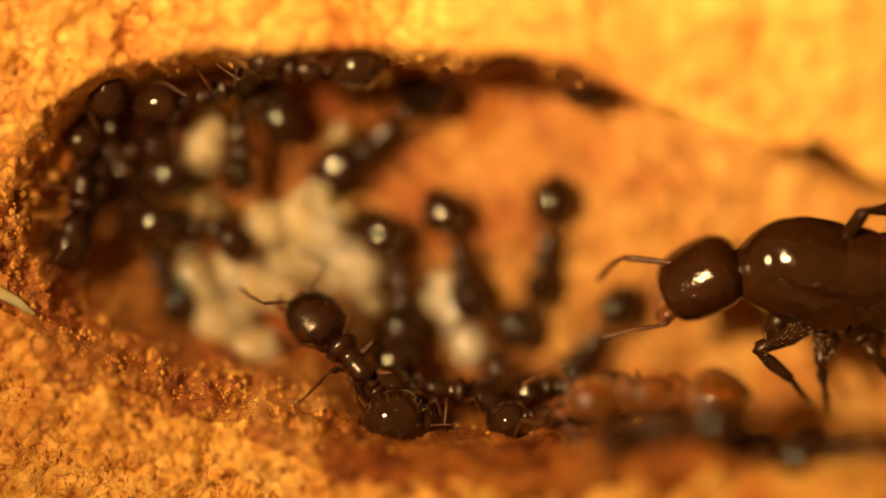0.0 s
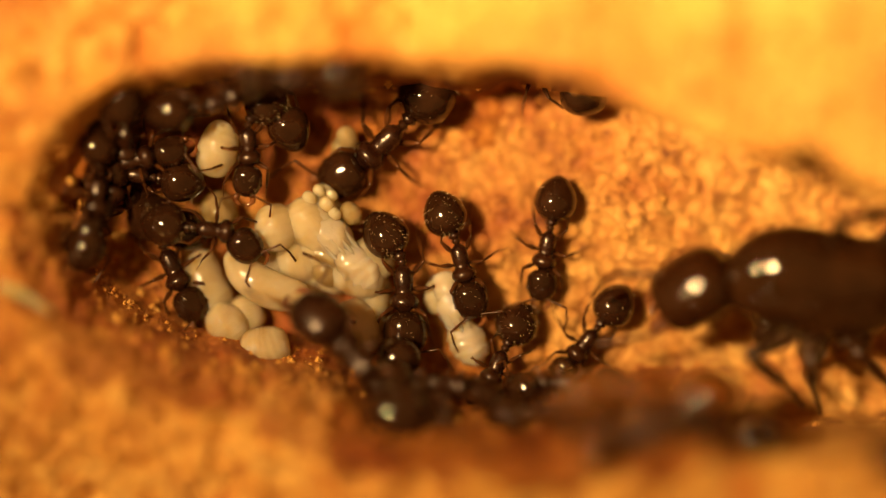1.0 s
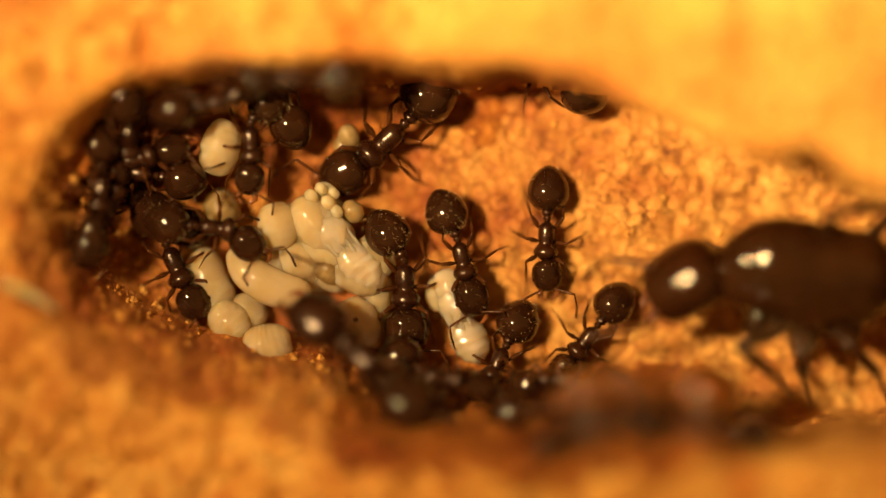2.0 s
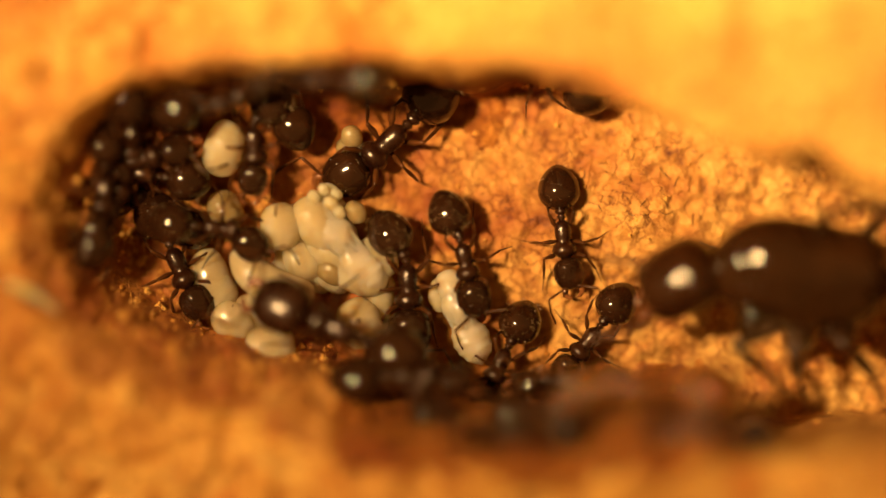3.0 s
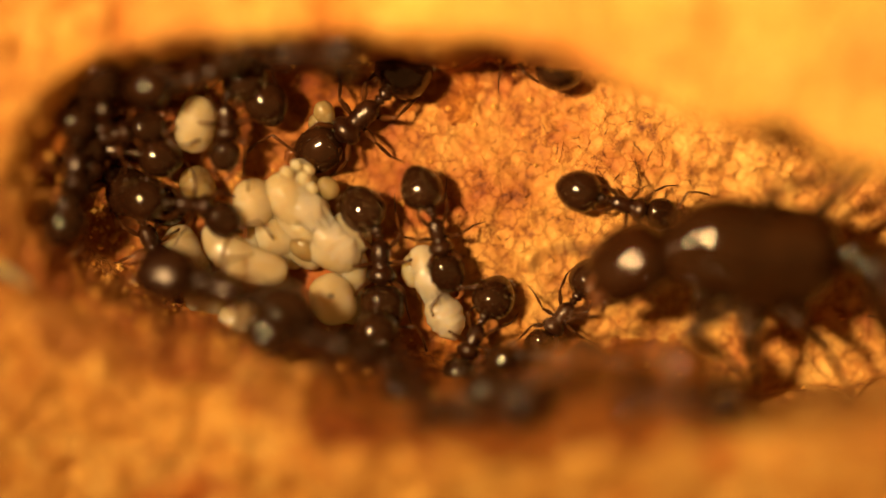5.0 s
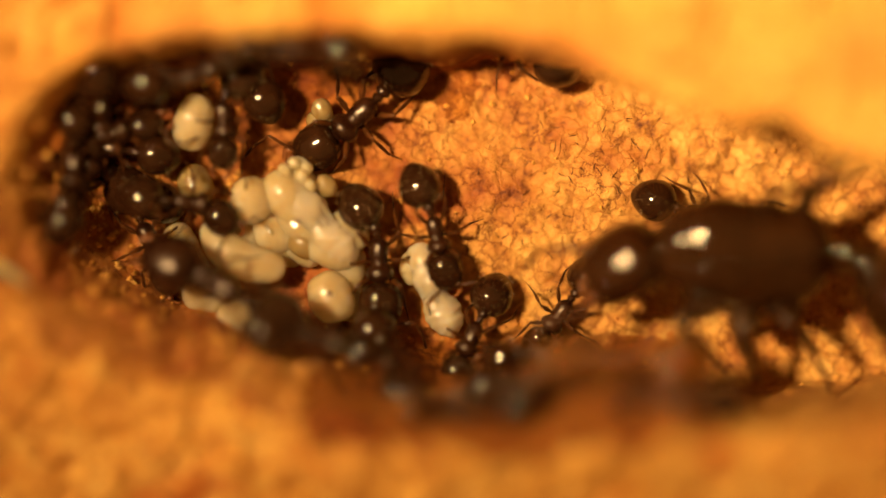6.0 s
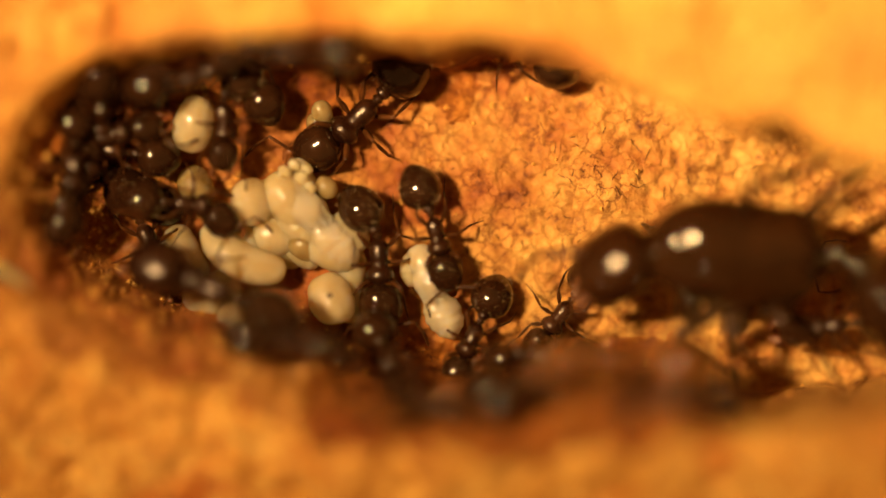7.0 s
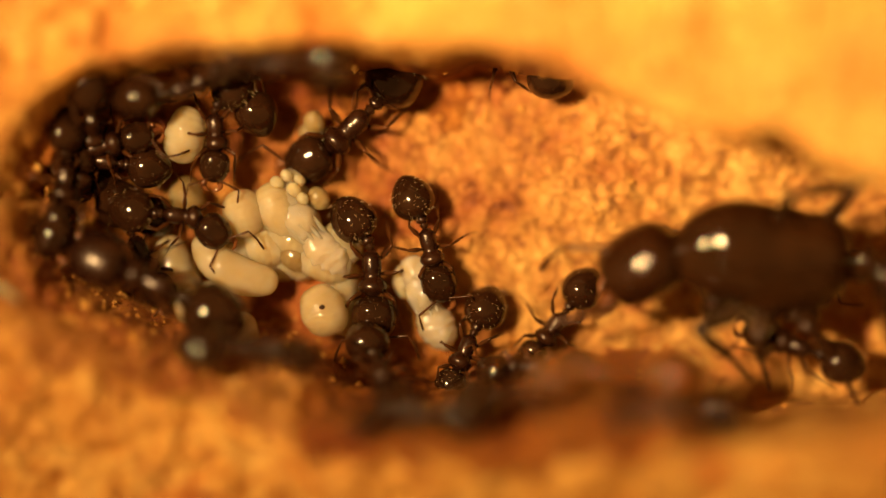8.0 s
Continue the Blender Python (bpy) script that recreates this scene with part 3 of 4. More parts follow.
larva("translucent larva curled on the brood pile", [(-2.72, 1.22, 1.00), (-2.50, 1.06, 1.05), (-2.46, 0.84, 1.00)], 0.30, GLASSY, lump=0.4)
larva("translucent larva under the pale pile", [(-3.55, -0.40, 0.85), (-3.18, -0.62, 0.90), (-2.80, -0.86, 0.80)], 0.42, GLASSY, lump=0.5)
for x, y, z, r in ((-3.72, 1.52, 1.25, 0.19), (-3.22, 1.34, 1.35, 0.20), (-2.98, 1.08, 1.35, 0.17), (-3.44, 1.74, 1.20, 0.17), (-3.08, 1.62, 1.25, 0.15)):
    larva("tiny glossy larva stuck to the brood pile", [(x - 0.10, y + 0.10, z - 0.06), (x, y, z), (x + 0.12, y - 0.12, z - 0.1)], r, lump=0.4)
larva(BROOD_LABEL, [(-3.96, 0.35, 0.70), (-3.38, -0.07, 0.80), (-2.64, -0.48, 0.80)], 0.56, lump=0.6)
larva(BROOD_LABEL, [(-4.04, 1.51, 0.90), (-3.71, 0.81, 1.00), (-3.05, 0.02, 0.90)], 0.62, lump=0.6)
larva(BROOD_LABEL, [(-3.22, -0.48, 0.80), (-2.39, -0.75, 0.90), (-1.56, -0.95, 0.70)], 0.60, lump=0.6)
larva(BROOD_LABEL, [(-2.14, 0.35, 0.70), (-1.92, -0.23, 0.80), (-1.56, -0.81, 0.60)], 0.56, lump=0.6)
larva(BROOD_LABEL, [(-4.72, -0.48, 0.50), (-4.05, -0.32, 0.60), (-3.31, -0.15, 0.50)], 0.62, lump=0.6)
larva(BROOD_LABEL, [(-4.87, 1.31, 0.90), (-4.70, 0.68, 1.00), (-4.58, 0.02, 0.80)], 0.60, lump=0.5)
pupa("white ant pupa with folded legs under the workers", 0.68, -1.80, 0.32, 112, 1.08, 4, -16)
for i, (x, y, z) in enumerate([(-3.21, 1.41, 1.00), (-3.51, 1.47, 0.90), (-3.28, 1.74, 0.90)]):
    larva("tiny cream larva on the brood pile", [(x - 0.16, y + 0.14, z - 0.1), (x + 0.1, y - 0.06, z), (x + 0.36, y - 0.20 + 0.1 * (i % 3), z - 0.3)], 0.19 + 0.03 * (i % 3))


WORKER = "glossy black-brown worker ant "
A1 = ant(WORKER + "with a big head, feeding a larva", 1.28, head_turn=-12, head_size=1.10, seed=11, tail_turn=10)
A1.matrix_world = perch(-1.64, 3.03, -138)
A2 = ant(WORKER + "bent over a plump larva", 0.92, head_turn=-42, seed=12, head_size=1.15)
A2.matrix_world = perch(-6.42, 0.58, -6, 1.15, 0.2)
A3 = ant(WORKER + "head down at the foot of the wall", 1.06, head_turn=6, seed=13)
A3.matrix_world = perch(-7.66, -0.57, -66, 0.2, 0.4)
A4 = ant(WORKER + "with bristly gaster beside the pupae", 1.10, seed=14, tail_size=0.92, tail_turn=34, head_size=1.25, hairy=70, feelers=(60, 55))
A4.matrix_world = perch(-0.98, -1.11, -88, 0.45, 0.2)
A5 = ant(WORKER + "crowded at the foot of the wall", 0.98, seed=15, hairy=0)
A5.matrix_world = perch(-0.72, -4.00, -82, 0.1, 0.5)
A6 = ant(WORKER + "with bristly gaster, holding a white pupa", 0.95, seed=16, hairy=60, tail_turn=12, head_size=1.15, feelers=(50, 30))
A6.matrix_world = perch(0.70, -0.38, -77, 0.45, 0.2)
A7 = ant(WORKER + "with bristly gaster at the near wall", 0.94, seed=17, hairy=60)
A7.matrix_world = perch(1.68, -3.45, -114, 0.3, 0.3)
A8 = ant(WORKER + "walking across the open floor", 0.94, seed=18, head_turn=8, hairy=12)
A9 = ant(WORKER + "near the passage, beside the queen", 0.92, seed=19, hairy=12)
A9.matrix_world = perch(4.24, -2.76, -128, 0.1, 0.5)
A10 = ant(WORKER + "bent round a larva under the far wall", 0.92, seed=20, tail_turn=-52, head_turn=-10, hairy=46)
A10.matrix_world = stand(-5.58, 2.98, 1.05, -86, 0, -10)
A11 = ant(WORKER + "in the shade of the far wall", 0.95, seed=21, hairy=0)
A11.matrix_world = stand(-4.96, 4.96, 0.80, 115, 8)
A12 = ant(WORKER + "on the shaded side wall", 0.96, seed=22, hairy=0)
A12.matrix_world = perch(-9.84, 1.51, -108)
A13 = ant(WORKER + "high on the shaded far wall", 0.95, seed=23, hairy=0)
A13.matrix_world = perch(-6.22, 4.33, 6)
A14 = ant(WORKER + "moving about high on the far wall", 0.95, seed=24, hairy=40)
A15 = ant(WORKER + "tucked under the far rim", 0.98, seed=25, hairy=0)
A15.matrix_world = stand(2.75, 5.20, 0.70, 155, 5)
A16 = ant(WORKER + "in the dark corner of the chamber", 0.95, seed=26, hairy=0)
A16.matrix_world = perch(-9.55, 1.39, 38)
A17 = ant("amber young ant, pale and translucent, on the near wall", 1.30, seed=27, shell=AMBER, limbs=AMBER, hairy=20)
A17.matrix_world = perch(5.60, -4.15, 178, 0.9, 0.3)
A18 = ant(WORKER + "on the near wall below the passage", 0.95, seed=28, hairy=0)
A18.matrix_world = perch(3.22, -4.50, -51)
A19 = ant(WORKER + "climbing the near wall over the brood", 1.30, seed=29, head_size=1.30, hairy=26, face=SCULPTED)
A20 = ant(WORKER + "following along the near wall", 1.06, seed=30, hairy=0)
A21 = ant(WORKER + "crawling along the near rim", 1.0, seed=31, hairy=0)
A22 = ant(WORKER + "coming in below the queen", 0.95, seed=32)
A25 = ant(WORKER + "hurrying along the near rim into the chamber", 1.0, seed=35, hairy=0)
A26 = ant(WORKER + "hurrying out along the near rim", 1.0, seed=36, hairy=0)

A27 = ant(WORKER + "crowded at the foot of the wall", 0.95, seed=37, hairy=0)
A27.matrix_world = perch(3.46, -3.88, 166, 0.3, 0.4)
A28 = ant(WORKER + "in the crowd in the dark corner", 0.95, seed=38, hairy=0)
A30 = ant(WORKER + "in the crowd in the dark corner", 0.95, seed=40, hairy=0)
A30.matrix_world = perch(-9.05, 3.15, -62, 0.2, 0.6)
A31 = ant(WORKER + "in the crowd beside the shaded larvae", 0.92, seed=41, hairy=10)
A31.matrix_world = stand(-8.90, 2.20, 0.80, 172, 4)
A29 = ant(WORKER + "crowded between others beside the brood", 0.92, seed=39)
A29.matrix_world = perch(-8.60, 1.30, 150, 0.2, 0.3)
A28.matrix_world = stand(-8.64, 2.63, 1.00, 14, 6)


# ---- crumbs, fibres and straw ----
def crumbs():
    """Loose grains over floor and slopes, one mesh."""
    rng = random.Random(77)
    bm = bmesh.new()
    for i in range(3400):
        x, y = rng.uniform(-13.5, 14.0), rng.uniform(-7.2, 6.5)
        if i % 2:
            x, y = rng.uniform(-13.5, -3.0), rng.uniform(-7.0, 1.5)
        if x > -5 and abs(y - 0.8) < 3.2 and i % 8:
            continue
        r = 0.035 + 0.12 * rng.random() ** 3
        z = height(x, y) + r * 0.3
        ring = []
        for k, (u, v, w) in enumerate(((1, 0, 0), (-1, 0, 0), (0, 1, 0), (0, -1, 0), (0, 0, 1), (0, 0, -1))):
            q = rng.uniform(0.6, 1.25) * r
            ring.append(bm.verts.new(Vector((x + u * q, y + v * q, z + w * q)) * MM))
        for a, b, c in ((0, 2, 4), (2, 1, 4), (1, 3, 4), (3, 0, 4), (2, 0, 5), (1, 2, 5), (3, 1, 5), (0, 3, 5)):
            bm.faces.new((ring[a], ring[b], ring[c]))
    grains = part("crumbs", bm, PLASTER)
    for f in grains.data.polygons:
        f.use_smooth = False
    tagged(grains, "loose ochre crumbs scattered over the nest slab", "crumbs", "", "stuff")


def fibres():
    """Dark hair-thin fibres and bits that lie on the open floor, one mesh."""
    rng = random.Random(78)
    bm = bmesh.new()
    for _ in range(80):
        x, y = rng.gauss(5.2, 2.6), rng.gauss(1.6, 1.5)
        a = rng.uniform(0, math.pi)
        n = rng.uniform(0.08, 0.36)
        pts = []
        for k in range(4):
            px, py = x + math.cos(a) * n * k / 3, y + math.sin(a) * n * k / 3
            pts.append((px, py, height(px, py) + 0.03))
            a += rng.uniform(-0.2, 0.2)
        sweep(bm, pts, [0.008, 0.012, 0.011, 0.005], 4, close=False)
    tagged(part("fibres", bm, LIMB), "dark hair-thin fibres lying on the chamber floor", "fibres", "", "stuff")


crumbs()
fibres()
straw_root = tagged(new("straw"), "pale yellow splinter of straw on the crumbly rim", "straw")
part("stem", sweep(bmesh.new(), [(x, y, height(x, y) + 0.16) for x, y in ((-12.5, -0.95), (-12.0, -1.15), (-11.5, -1.42), (-10.95, -1.80))], [0.10, 0.17, 0.15, 0.05], 8, 0.5), STRAW, straw_root)


# ---- the queen ----
def queen_thorax(high):
    """Her middle body as one shell: collar, back shield, scutellum and side plates, parted by grooves and ribbed at the sides."""
    xs = (-3.10, -2.98, -2.75, -2.35, -1.95, -1.6, -0.7, 0.1, 0.9, 1.5, 1.9, 2.15, 2.25)
    tops = (0.30, 0.85, 1.28, 1.50, 1.50, 1.58, 1.74, 1.92, 1.84, 1.52, 1.12, 0.72, 0.28)
    lows = (0.25, 0.65, 1.10, 1.38, 1.52, 1.62, 1.66, 1.44, 1.04, 0.66, 0.44, 0.32, 0.20)
    wide = (0.30, 0.62, 0.92, 1.08, 1.14, 1.22, 1.34, 1.38, 1.26, 1.00, 0.74, 0.46, 0.24)
    n, seg = 110, 72
    bm = bmesh.new()
    rings = []
    for i in range(n):
        x = -3.1 + 5.35 * (0.5 - 0.5 * math.cos(math.pi * i / (n - 1)))
        near = x + np.array((-0.36, -0.18, 0.0, 0.18, 0.36)) * min(1.0, (x + 3.1) / 0.4, (2.25 - x) / 0.4)
        up, down, half = (float(np.dot(np.interp(near, xs, v), (0.1, 0.23, 0.34, 0.23, 0.1))) for v in (tops, lows, wide))
        ring = []
        for k in range(seg):
            a = 2 * math.pi * k / seg
            p = abs(math.degrees(a if a < math.pi else a - 2 * math.pi))
            cut = 0.0
            for at, deep, thin, lo, hi in ((1.60 - 0.009 * p, 0.045, 0.05, 25, 150), (-0.95 + 0.001 * p, 0.03, 0.05, 0, 62), (-1.82, 0.03, 0.06, 0, 140),
                                           (-0.35 - 0.004 * (p - 90), 0.06, 0.05, 84, 180), (-1.15, 0.05, 0.05, 84, 180)):
                if lo <= p <= hi:
                    cut += deep * math.exp(-((x - at) / thin) ** 2)
            if -1.8 < x < 1.2:
                cut += 0.07 * math.exp(-((p - 80 + 6 * x) / 4.0) ** 2)
            if -1.1 < x < 0.9:
                cut += 0.04 * math.exp(-((p - 118 - 8 * x) / 5.0) ** 2)
            side = min(1, max(0, (p - 72) / 14)) * min(1, max(0, (0.7 - x) / 0.6))
            cut += side * (0.022 * math.sin(p * 1.05 + 3 * x) + 0.05 * noise.noise(Vector((x * 4.5, p / 9, 2))))
            cut -= 0.03 * noise.noise(Vector((x * 1.3, p / 22, 5)))
            r = 1 - cut
            z = math.cos(a) * (up if math.cos(a) > 0 else down) * r
            ring.append(bm.verts.new(Vector((x, math.sin(a) * half * r, high + z)) * MM))
        rings.append(ring)
    for p, q in zip(rings, rings[1:]):
        for k in range(seg):
            bm.faces.new((p[k], q[k], q[(k + 1) % seg], p[(k + 1) % seg]))
    bm.faces.new(rings[0])
    bm.faces.new(rings[-1][::-1])
    bmesh.ops.recalc_face_normals(bm, faces=bm.faces)
    return bm


def queen():
    """The queen, facing +x, feet at z = 0, her back leaning to her right: large thorax, smaller head, long gaster."""
    rng = random.Random(5)
    V = Vector
    root = tagged(new("ant_queen"), "large dark brown ant queen standing in the passage", "ant queen")
    high = 3.0
    lean = Matrix.Translation((0, 0, high * MM)) @ Matrix.Rotation(radians(60), 4, "X") @ Matrix.Translation((0, 0, -high * MM))

    def leaned(ob):
        ob.data.transform(lean)
        return ob
    leaned(part("thorax", queen_thorax(high), QUEEN, root))
    for sgn in (1, -1):
        leaned(part("wing_scar", body((-0.2, sgn * 1.24, high + 0.62), (1, 0, -0.25), 0.7, scaled(EGG, 0.12), 12, 1.0, fine=12), QUEEN, root))
        leaned(part("coxa", body((0.85, sgn * 0.50, high - 1.10), (0.35, 0, -1), 1.2, scaled(EGG, 0.36), 16, 1.0, fine=14), QUEEN, root))
        leaned(part("coxa", body((-0.55, sgn * 0.62, high - 1.55), (0.2, 0, -1), 1.3, scaled(EGG, 0.42), 16, 1.0, fine=14), QUEEN, root))
        leaned(part("coxa", body((-1.75, sgn * 0.55, high - 1.30), (-0.1, 0, -1), 1.3, scaled(EGG, 0.42), 16, 1.0, fine=14), QUEEN, root))
    hw = V((1, 0.0, -0.62)).normalized()
    hc = V((2.92, 0, high - 0.02))
    blunt = [(0, 0.05), (0.02, 0.36), (0.08, 0.66), (0.20, 0.90), (0.40, 1.0), (0.60, 0.99), (0.78, 0.92), (0.90, 0.78), (0.97, 0.52), (1, 0.10)]
    head = leaned(part("head", body(hc, hw, 2.45, scaled(blunt, 1.20), 36, 0.86, fine=40), QUEEN_HEAD, root))
    for sgn in (1, -1):
        leaned(part("eye", body(hc + V((0.22, sgn * 1.02, 0.02)), hw, 0.46, scaled(EGG, 0.18), 14, fine=12), BLACK, head))
        j0 = hc + hw * 1.02 + V((0, sgn * 0.62, -0.1))
        leaned(part("mandible", sweep(bmesh.new(), [j0, j0 + V((0.15, sgn * 0.06, -0.16)), j0 + V((0.30, -sgn * 0.15, -0.34)), j0 + V((0.34, -sgn * 0.5, -0.42))], [0.24, 0.27, 0.2, 0.05], 12, 0.6), JAW, head))
    limb("antenna", [(3.60, -0.34, 3.45), (5.15, -0.46, 3.10), (5.50, -0.22, 2.75), (5.80, 0.20, 2.30)], [(0.075, 0.08, 0.09), (0.055, 0.065, 0.07), (0.07, 0.08, 0.075)], LIMB, head, 10)
    limb("antenna", [(3.55, 0.95, 3.20), (4.00, 1.36, 3.45), (4.82, 1.52, 3.35), (5.74, 1.81, 3.15)], [(0.075, 0.08, 0.09), (0.055, 0.065, 0.07), (0.07, 0.08, 0.075)], LIMB, head, 10)
    leaned(part("petiole", sweep(bmesh.new(), [(-3.0, 0, high - 0.3), (-3.25, 0.05, high - 0.25), (-3.45, 0.12, high + 0.0), (-3.7, 0.25, high - 0.3)], [0.25, 0.42, 0.55, 0.3], 16, 1.1), QUEEN, root))
    leaned(part("postpetiole", sweep(bmesh.new(), [(-3.7, 0.25, high - 0.3), (-3.9, 0.36, high - 0.25), (-4.1, 0.5, high - 0.3), (-4.35, 0.68, high - 0.4)], [0.3, 0.6, 0.7, 0.4], 16, 1.0), QUEEN, root))
    tail = leaned(part("gaster", body((-6.1, 2.2, high - 0.75), (-1, 0.75, -0.12), 5.0, [(0, 0.2), (0.03, 0.75), (0.1, 1.25), (0.25, 1.65), (0.42, 1.8), (0.43, 1.74), (0.6, 1.66), (0.7, 1.45), (0.71, 1.4), (0.85, 0.9), (0.95, 0.4), (1, 0.05)], 32, 0.92, fine=56), QUEEN, root))
    leaned(bristles("bristles", (-6.1, 2.2, high - 0.75), (-1, 0.75, -0.12), 5.0, 1.7, 80, rng, tail, 0.22))
    # knee, ankle and toe of each leg, left side first
    plan = (((1.45, 1.93, 3.6), (0.42, 2.72, 3.2), (-0.24, 3.45, 2.4)), ((-0.40, 2.30, 3.2), (-0.48, 2.75, 2.8), (-0.75, 3.7, 2.2)), ((-1.9, 2.0, 3.2), (-2.6, 2.7, 2.7), (-3.3, 4.2, 2.4)),
            ((1.6, -0.6, 1.4), (1.9, -0.8, 0.8), (2.2, -1.0, 0.1)), ((-1.28, -1.95, 4.7), (-2.9, -2.15, 3.6), (-4.1, -2.8, 1.6)), ((-3.2, -2.2, 4.2), (-3.9, -2.6, 2.6), (-4.5, -3.1, 0.7)))
    for i, (knee, ankle, toe) in enumerate(plan):
        sgn = 1 if i < 3 else -1
        hip = (lean @ (V(((0.75, 0.1, -0.9)[i % 3], sgn * 0.70, high - 1.15)) * MM)) / MM
        if sgn > 0:
            hip = V(((-0.75, 1.00, 3.3), (-0.42, 1.35, 3.1), (-1.4, 1.45, 3.0))[i])
        knee = V(knee)
        limb("leg", [hip, hip.lerp(knee, 0.22) - V((0, 0, 0.08)), knee, ankle, toe], [(0.36, 0.40, 0.2), (0.16, 0.27, 0.2), (0.12, 0.2, 0.15), (0.09, 0.085, 0.05)], QUEEN_LEG, root, 12)
        if i < 2:
            thigh = knee - hip
            bristles("bristles", hip.lerp(knee, 0.62), thigh, thigh.length * 0.75, 0.27, 46, rng, root, 0.15)
            bristles("bristles", knee.lerp(V(ankle), 0.5), V(ankle) - knee, (V(ankle) - knee).length * 0.9, 0.19, 26, rng, root, 0.10)
    return root


Q = queen()


def motions():
    """Everything that moves, in the chamber's own space."""
    focus = new("focus_point")
    walk(focus, [(t, pose(0, 0, z * MM)) for t, z in ((0.0, 3.9), (0.3, 3.6), (0.5, 2.9), (0.7, 1.9), (0.9, 1.5), (1.2, 1.35), (1.5, 1.35), (2.8, 0.85), (3.5, 0.80), (4.3, 1.1), (4.7, 0.75), (6.0, 0.60), (7.0, 0.70), (7.5, 1.0), (8.0, 1.4))])
    cam.data.dof.focus_object = focus
    # the queen steps forward and back again
    walk(Q, [(t, stand(9.80 + dx / 60, -0.81 - dy / 60, 0.1, 180 + a)) for t, dx, dy, a in (
        (0.0, 30, 3, -2), (0.5, 28, 6, -1), (1.0, 28, 14, 0), (1.5, 24, 8, 0), (2.8, 0, 2, 0), (3.5, 0, 0, 0), (4.0, -2, 0, 0),
        (4.5, -14, 5, 0), (4.7, -26, 8, 1), (5.8, -46, 16, 2), (6.5, -58, 16, 2), (7.0, -62, 16, 2), (7.5, -46, 6, 1), (8.0, -6, 2, 0))])
    walk(A8, [(t, perch(x, y, h)) for t, x, y, h in (
        (0.0, 3.06, -0.07, -100), (1.0, 3.15, -0.00, -101), (1.5, 3.14, 0.03, -98), (1.7, 3.10, 0.16, -95),
        (2.8, 3.45, 0.29, -88), (3.5, 3.78, 0.26, -76), (4.0, 3.93, 0.39, -66), (4.2, 4.76, 0.42, -45), (4.5, 5.22, 0.49, -29), (4.7, 5.49, 0.56, -19),
        (5.2, 6.83, 0.46, -17), (5.8, 8.25, 0.20, -17), (6.2, 8.77, 0.04, -18), (6.6, 9.68, -0.71, -17), (8.0, 11.04, -1.11, -13))])
    walk(A14, [(t, perch(x, y, h)) for t, x, y, h in (
        (0.0, -3.62, 4.93, 172), (1.0, -4.20, 4.90, 172), (1.7, -4.43, 4.90, 172), (2.8, -3.62, 4.90, 172), (3.5, -3.56, 4.90, 172), (6.5, -3.47, 4.93, 172), (8.0, -3.62, 4.90, 172))])
    walk(A19, [(t, perch(x, y, h, 1.5 if t < 3.7 else 1.8, 0.3)) for t, x, y, h in (
        (0.0, -2.38, -3.20, 122), (1.7, -2.44, -3.21, 124), (2.3, -2.40, -3.10, 140), (2.8, -2.73, -2.39, 147), (3.0, -3.17, -2.29, 157), (3.2, -3.39, -2.25, 163), (3.6, -3.86, -2.29, 165),
        (3.8, -4.40, -2.28, 164), (4.0, -5.17, -2.24, 170), (4.4, -5.50, -2.18, 164), (4.7, -5.67, -1.99, 162), (5.8, -5.64, -1.92, 147), (6.8, -5.73, -1.89, 149),
        (7.2, -6.25, -1.94, 154), (7.6, -6.49, -1.80, 155), (8.0, -7.38, -1.36, 154))])
    walk(A20, [(t, perch(x, y, h, 0.2 if t < 3.0 else 1.3, 0.6)) for t, x, y, h in (
        (0.0, 0.30, -4.00, 2), (1.7, 0.20, -3.94, 2), (2.3, 0.00, -3.87, 2), (2.8, -0.50, -3.87, 2), (3.2, -1.00, -3.68, 2), (3.8, -1.47, -3.42, 2), (4.2, -1.92, -3.48, 2), (4.7, -2.53, -3.48, 2), (5.8, -2.59, -3.48, 2), (6.8, -2.72, -3.61, 2), (7.2, -3.69, -3.36, 2), (7.6, -3.93, -3.23, 2), (8.0, -4.10, -3.32, 2))])
    walk(A21, [(t, perch(x, y, h, 0.8)) for t, x, y, h in (
        (0.0, 5.90, -4.80, -172), (1.0, 5.60, -4.97, -172), (1.7, 4.77, -5.05, -172), (2.8, 2.29, -5.12, -178), (3.5, 1.51, -5.12, -177),
        (4.5, 1.43, -5.23, 180), (6.0, 1.43, -5.18, 177), (7.0, 0.92, -5.12, -177), (8.0, 0.13, -5.07, 180))])
    walk(A25, [(t, perch(x, y, h)) for t, x, y, h in (
(0.0, 8.60, -5.20, -176), (0.4, 8.20, -5.15, -178), (0.9, 7.60, -5.10, 178), (1.3, 7.30, -5.05, 172), (1.7, 7.25, -5.05, 170), (8.0, 7.20, -5.05, 170))])
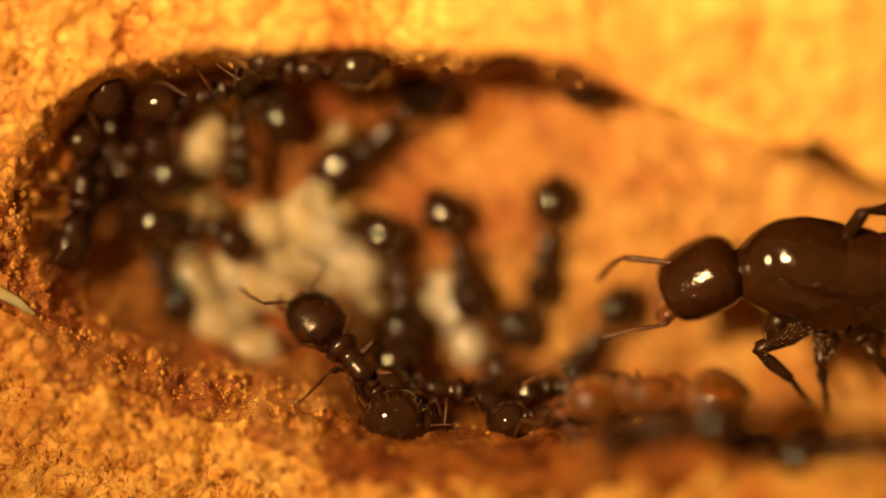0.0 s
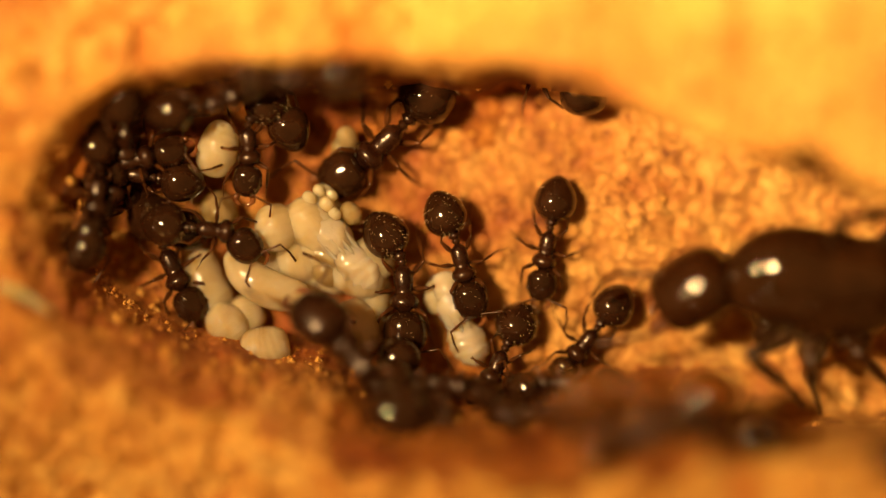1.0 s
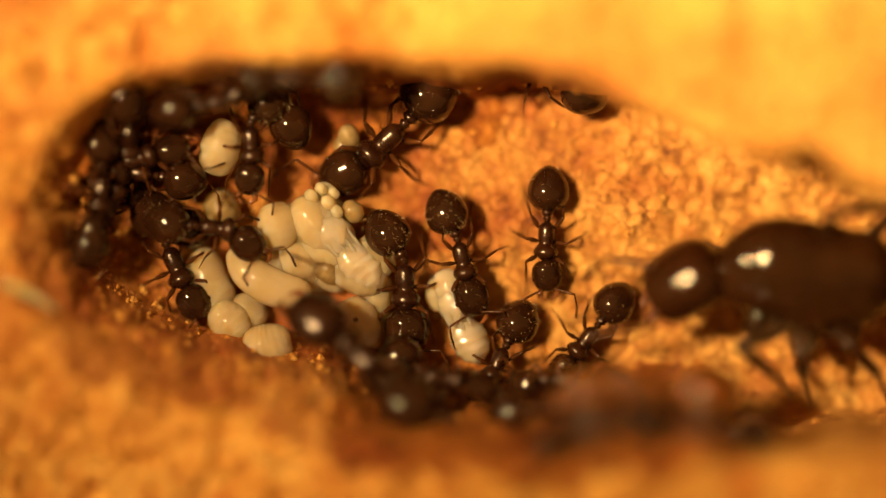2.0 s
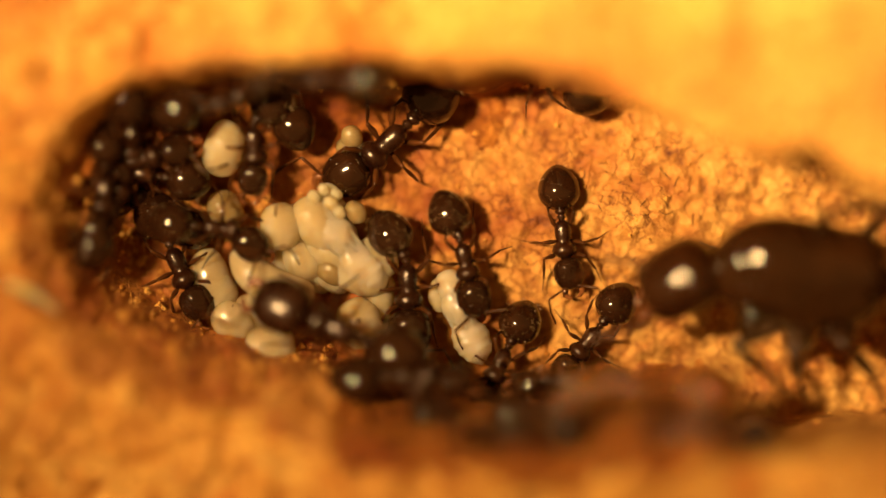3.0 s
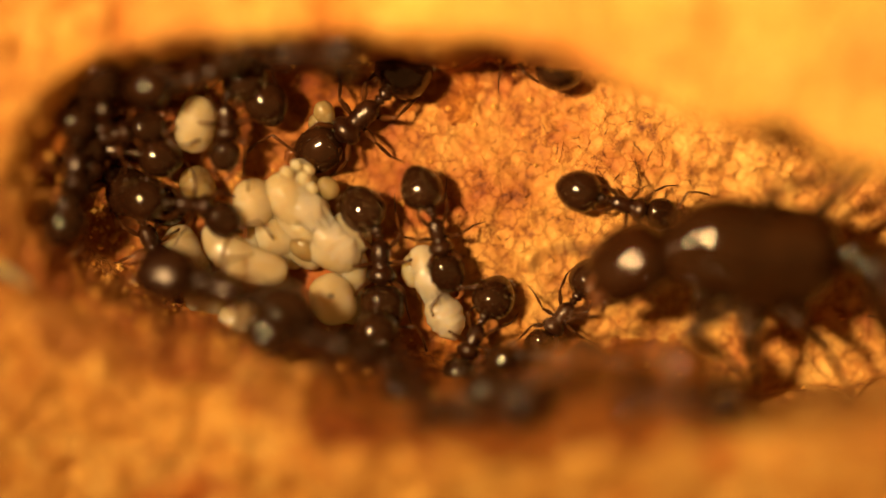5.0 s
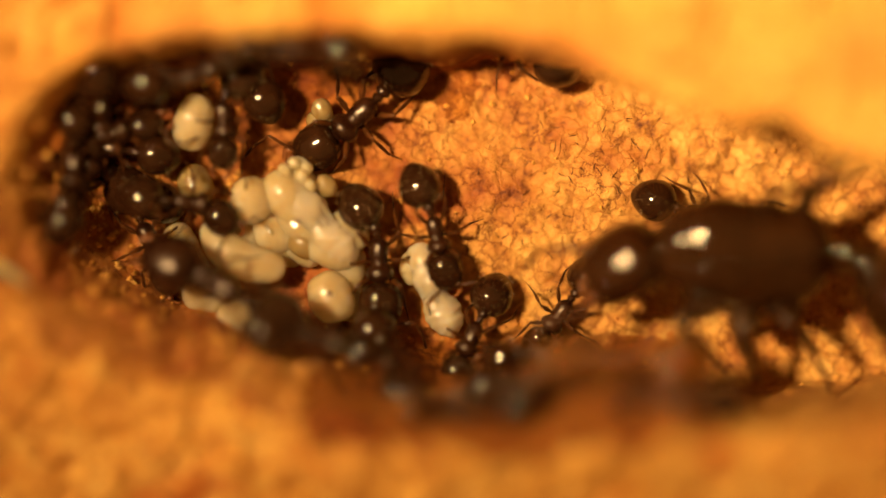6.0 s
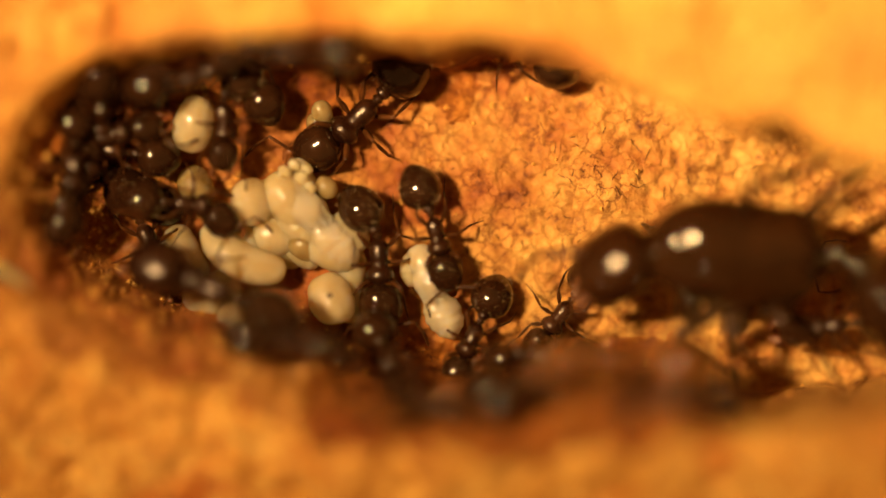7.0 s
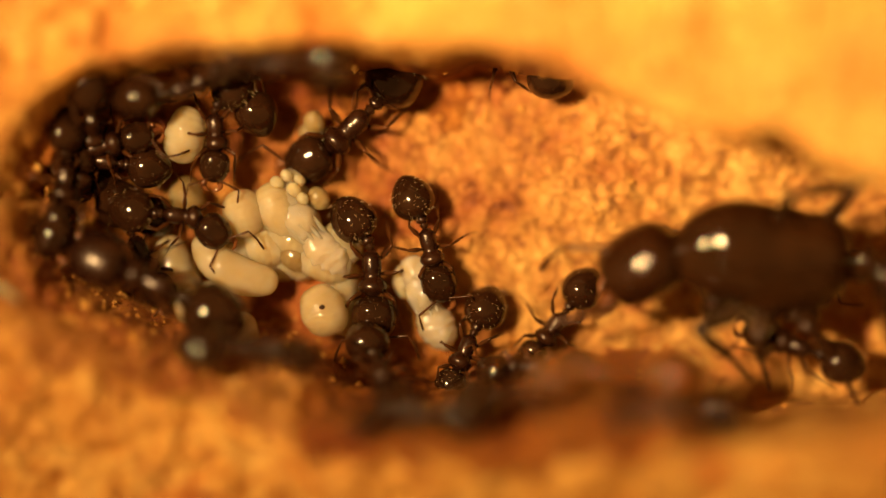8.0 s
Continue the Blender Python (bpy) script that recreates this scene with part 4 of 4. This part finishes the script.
    walk(A26, [(t, perch(x, y, h)) for t, x, y, h in (
        (0.0, 11.20, -5.40, -4), (0.4, 12.20, -5.40, -2), (0.8, 13.60, -5.40, 2), (1.7, 15.80, -5.40, 2), (3.0, 17.50, -5.40, 0), (8.0, 17.50, -5.40, 0))])
    walk(A22, [(t, stand(x, y, z, h)) for t, z, x, y, h in (
        (0.0, 0.2, 15.63, -1.97, 180), (6.2, 0.2, 15.63, -1.97, 180), (6.7, 0.6, 13.59, -2.62, 180), (7.0, 1.5, 12.06, -3.05, -174), (7.5, 1.8, 11.80, -3.41, -179), (8.0, 1.8, 11.11, -3.24, 160))])
    # legs step while their ants walk
    for walker, start, end in ((A8, 2.8, 6.8), (A19, 2.0, 5.0), (A19, 6.8, 8.0), (A20, 2.8, 4.8), (A21, 0.5, 3.6), (A22, 6.2, 8.0), (A25, 0.1, 1.4), (A26, 0.1, 1.8), (Q, 3.8, 8.0)):
        legs = [o for o in walker.children if o.name.startswith("leg")]
        for i, leg in enumerate(legs):
            if leg.animation_data:
                continue
            hip = Matrix.Translation(HIPS[leg.name])
            beat = 0.2 if walker is not Q else 0.35
            rows = [(0.0, pose(0, 0, 0)), (start, pose(0, 0, 0))]
            n = int((end - start) / beat)
            for j in range(1, n):
                swing = 13 * (1 if (i + j) % 2 else -1) * (0.5 if walker is Q else 1)
                rows.append((start + j * beat, hip @ pose(0, 0, 0, 0, 0, swing) @ hip.inverted()))
            rows.append((end, pose(0, 0, 0)))
            if end < 8.0:
                rows.append((8.0, pose(0, 0, 0)))
            walk(leg, rows)

    # feelers twitch
    for i, (who, reach) in enumerate(((A1, 9), (A2, 12), (A4, 8), (A6, 9), (A9, 9), (A3, 7), (A7, 8), (Q, 6))):
        rng = random.Random(200 + i)
        for head in [o for o in who.children if o.name.startswith("head")]:
            for feeler in [o for o in head.children if o.name.startswith("antenna")]:
                root = Matrix.Translation(HIPS[feeler.name])
                rows, t = [(0.0, pose(0, 0, 0))], 0.0
                while t < 7.2:
                    t += rng.uniform(0.35, 0.8)
                    rows.append((t, root @ pose(0, 0, 0, 0, rng.uniform(-4, 4), rng.uniform(-reach, reach)) @ root.inverted()))
                rows.append((8.0, pose(0, 0, 0)))
                walk(feeler, rows)


motions()
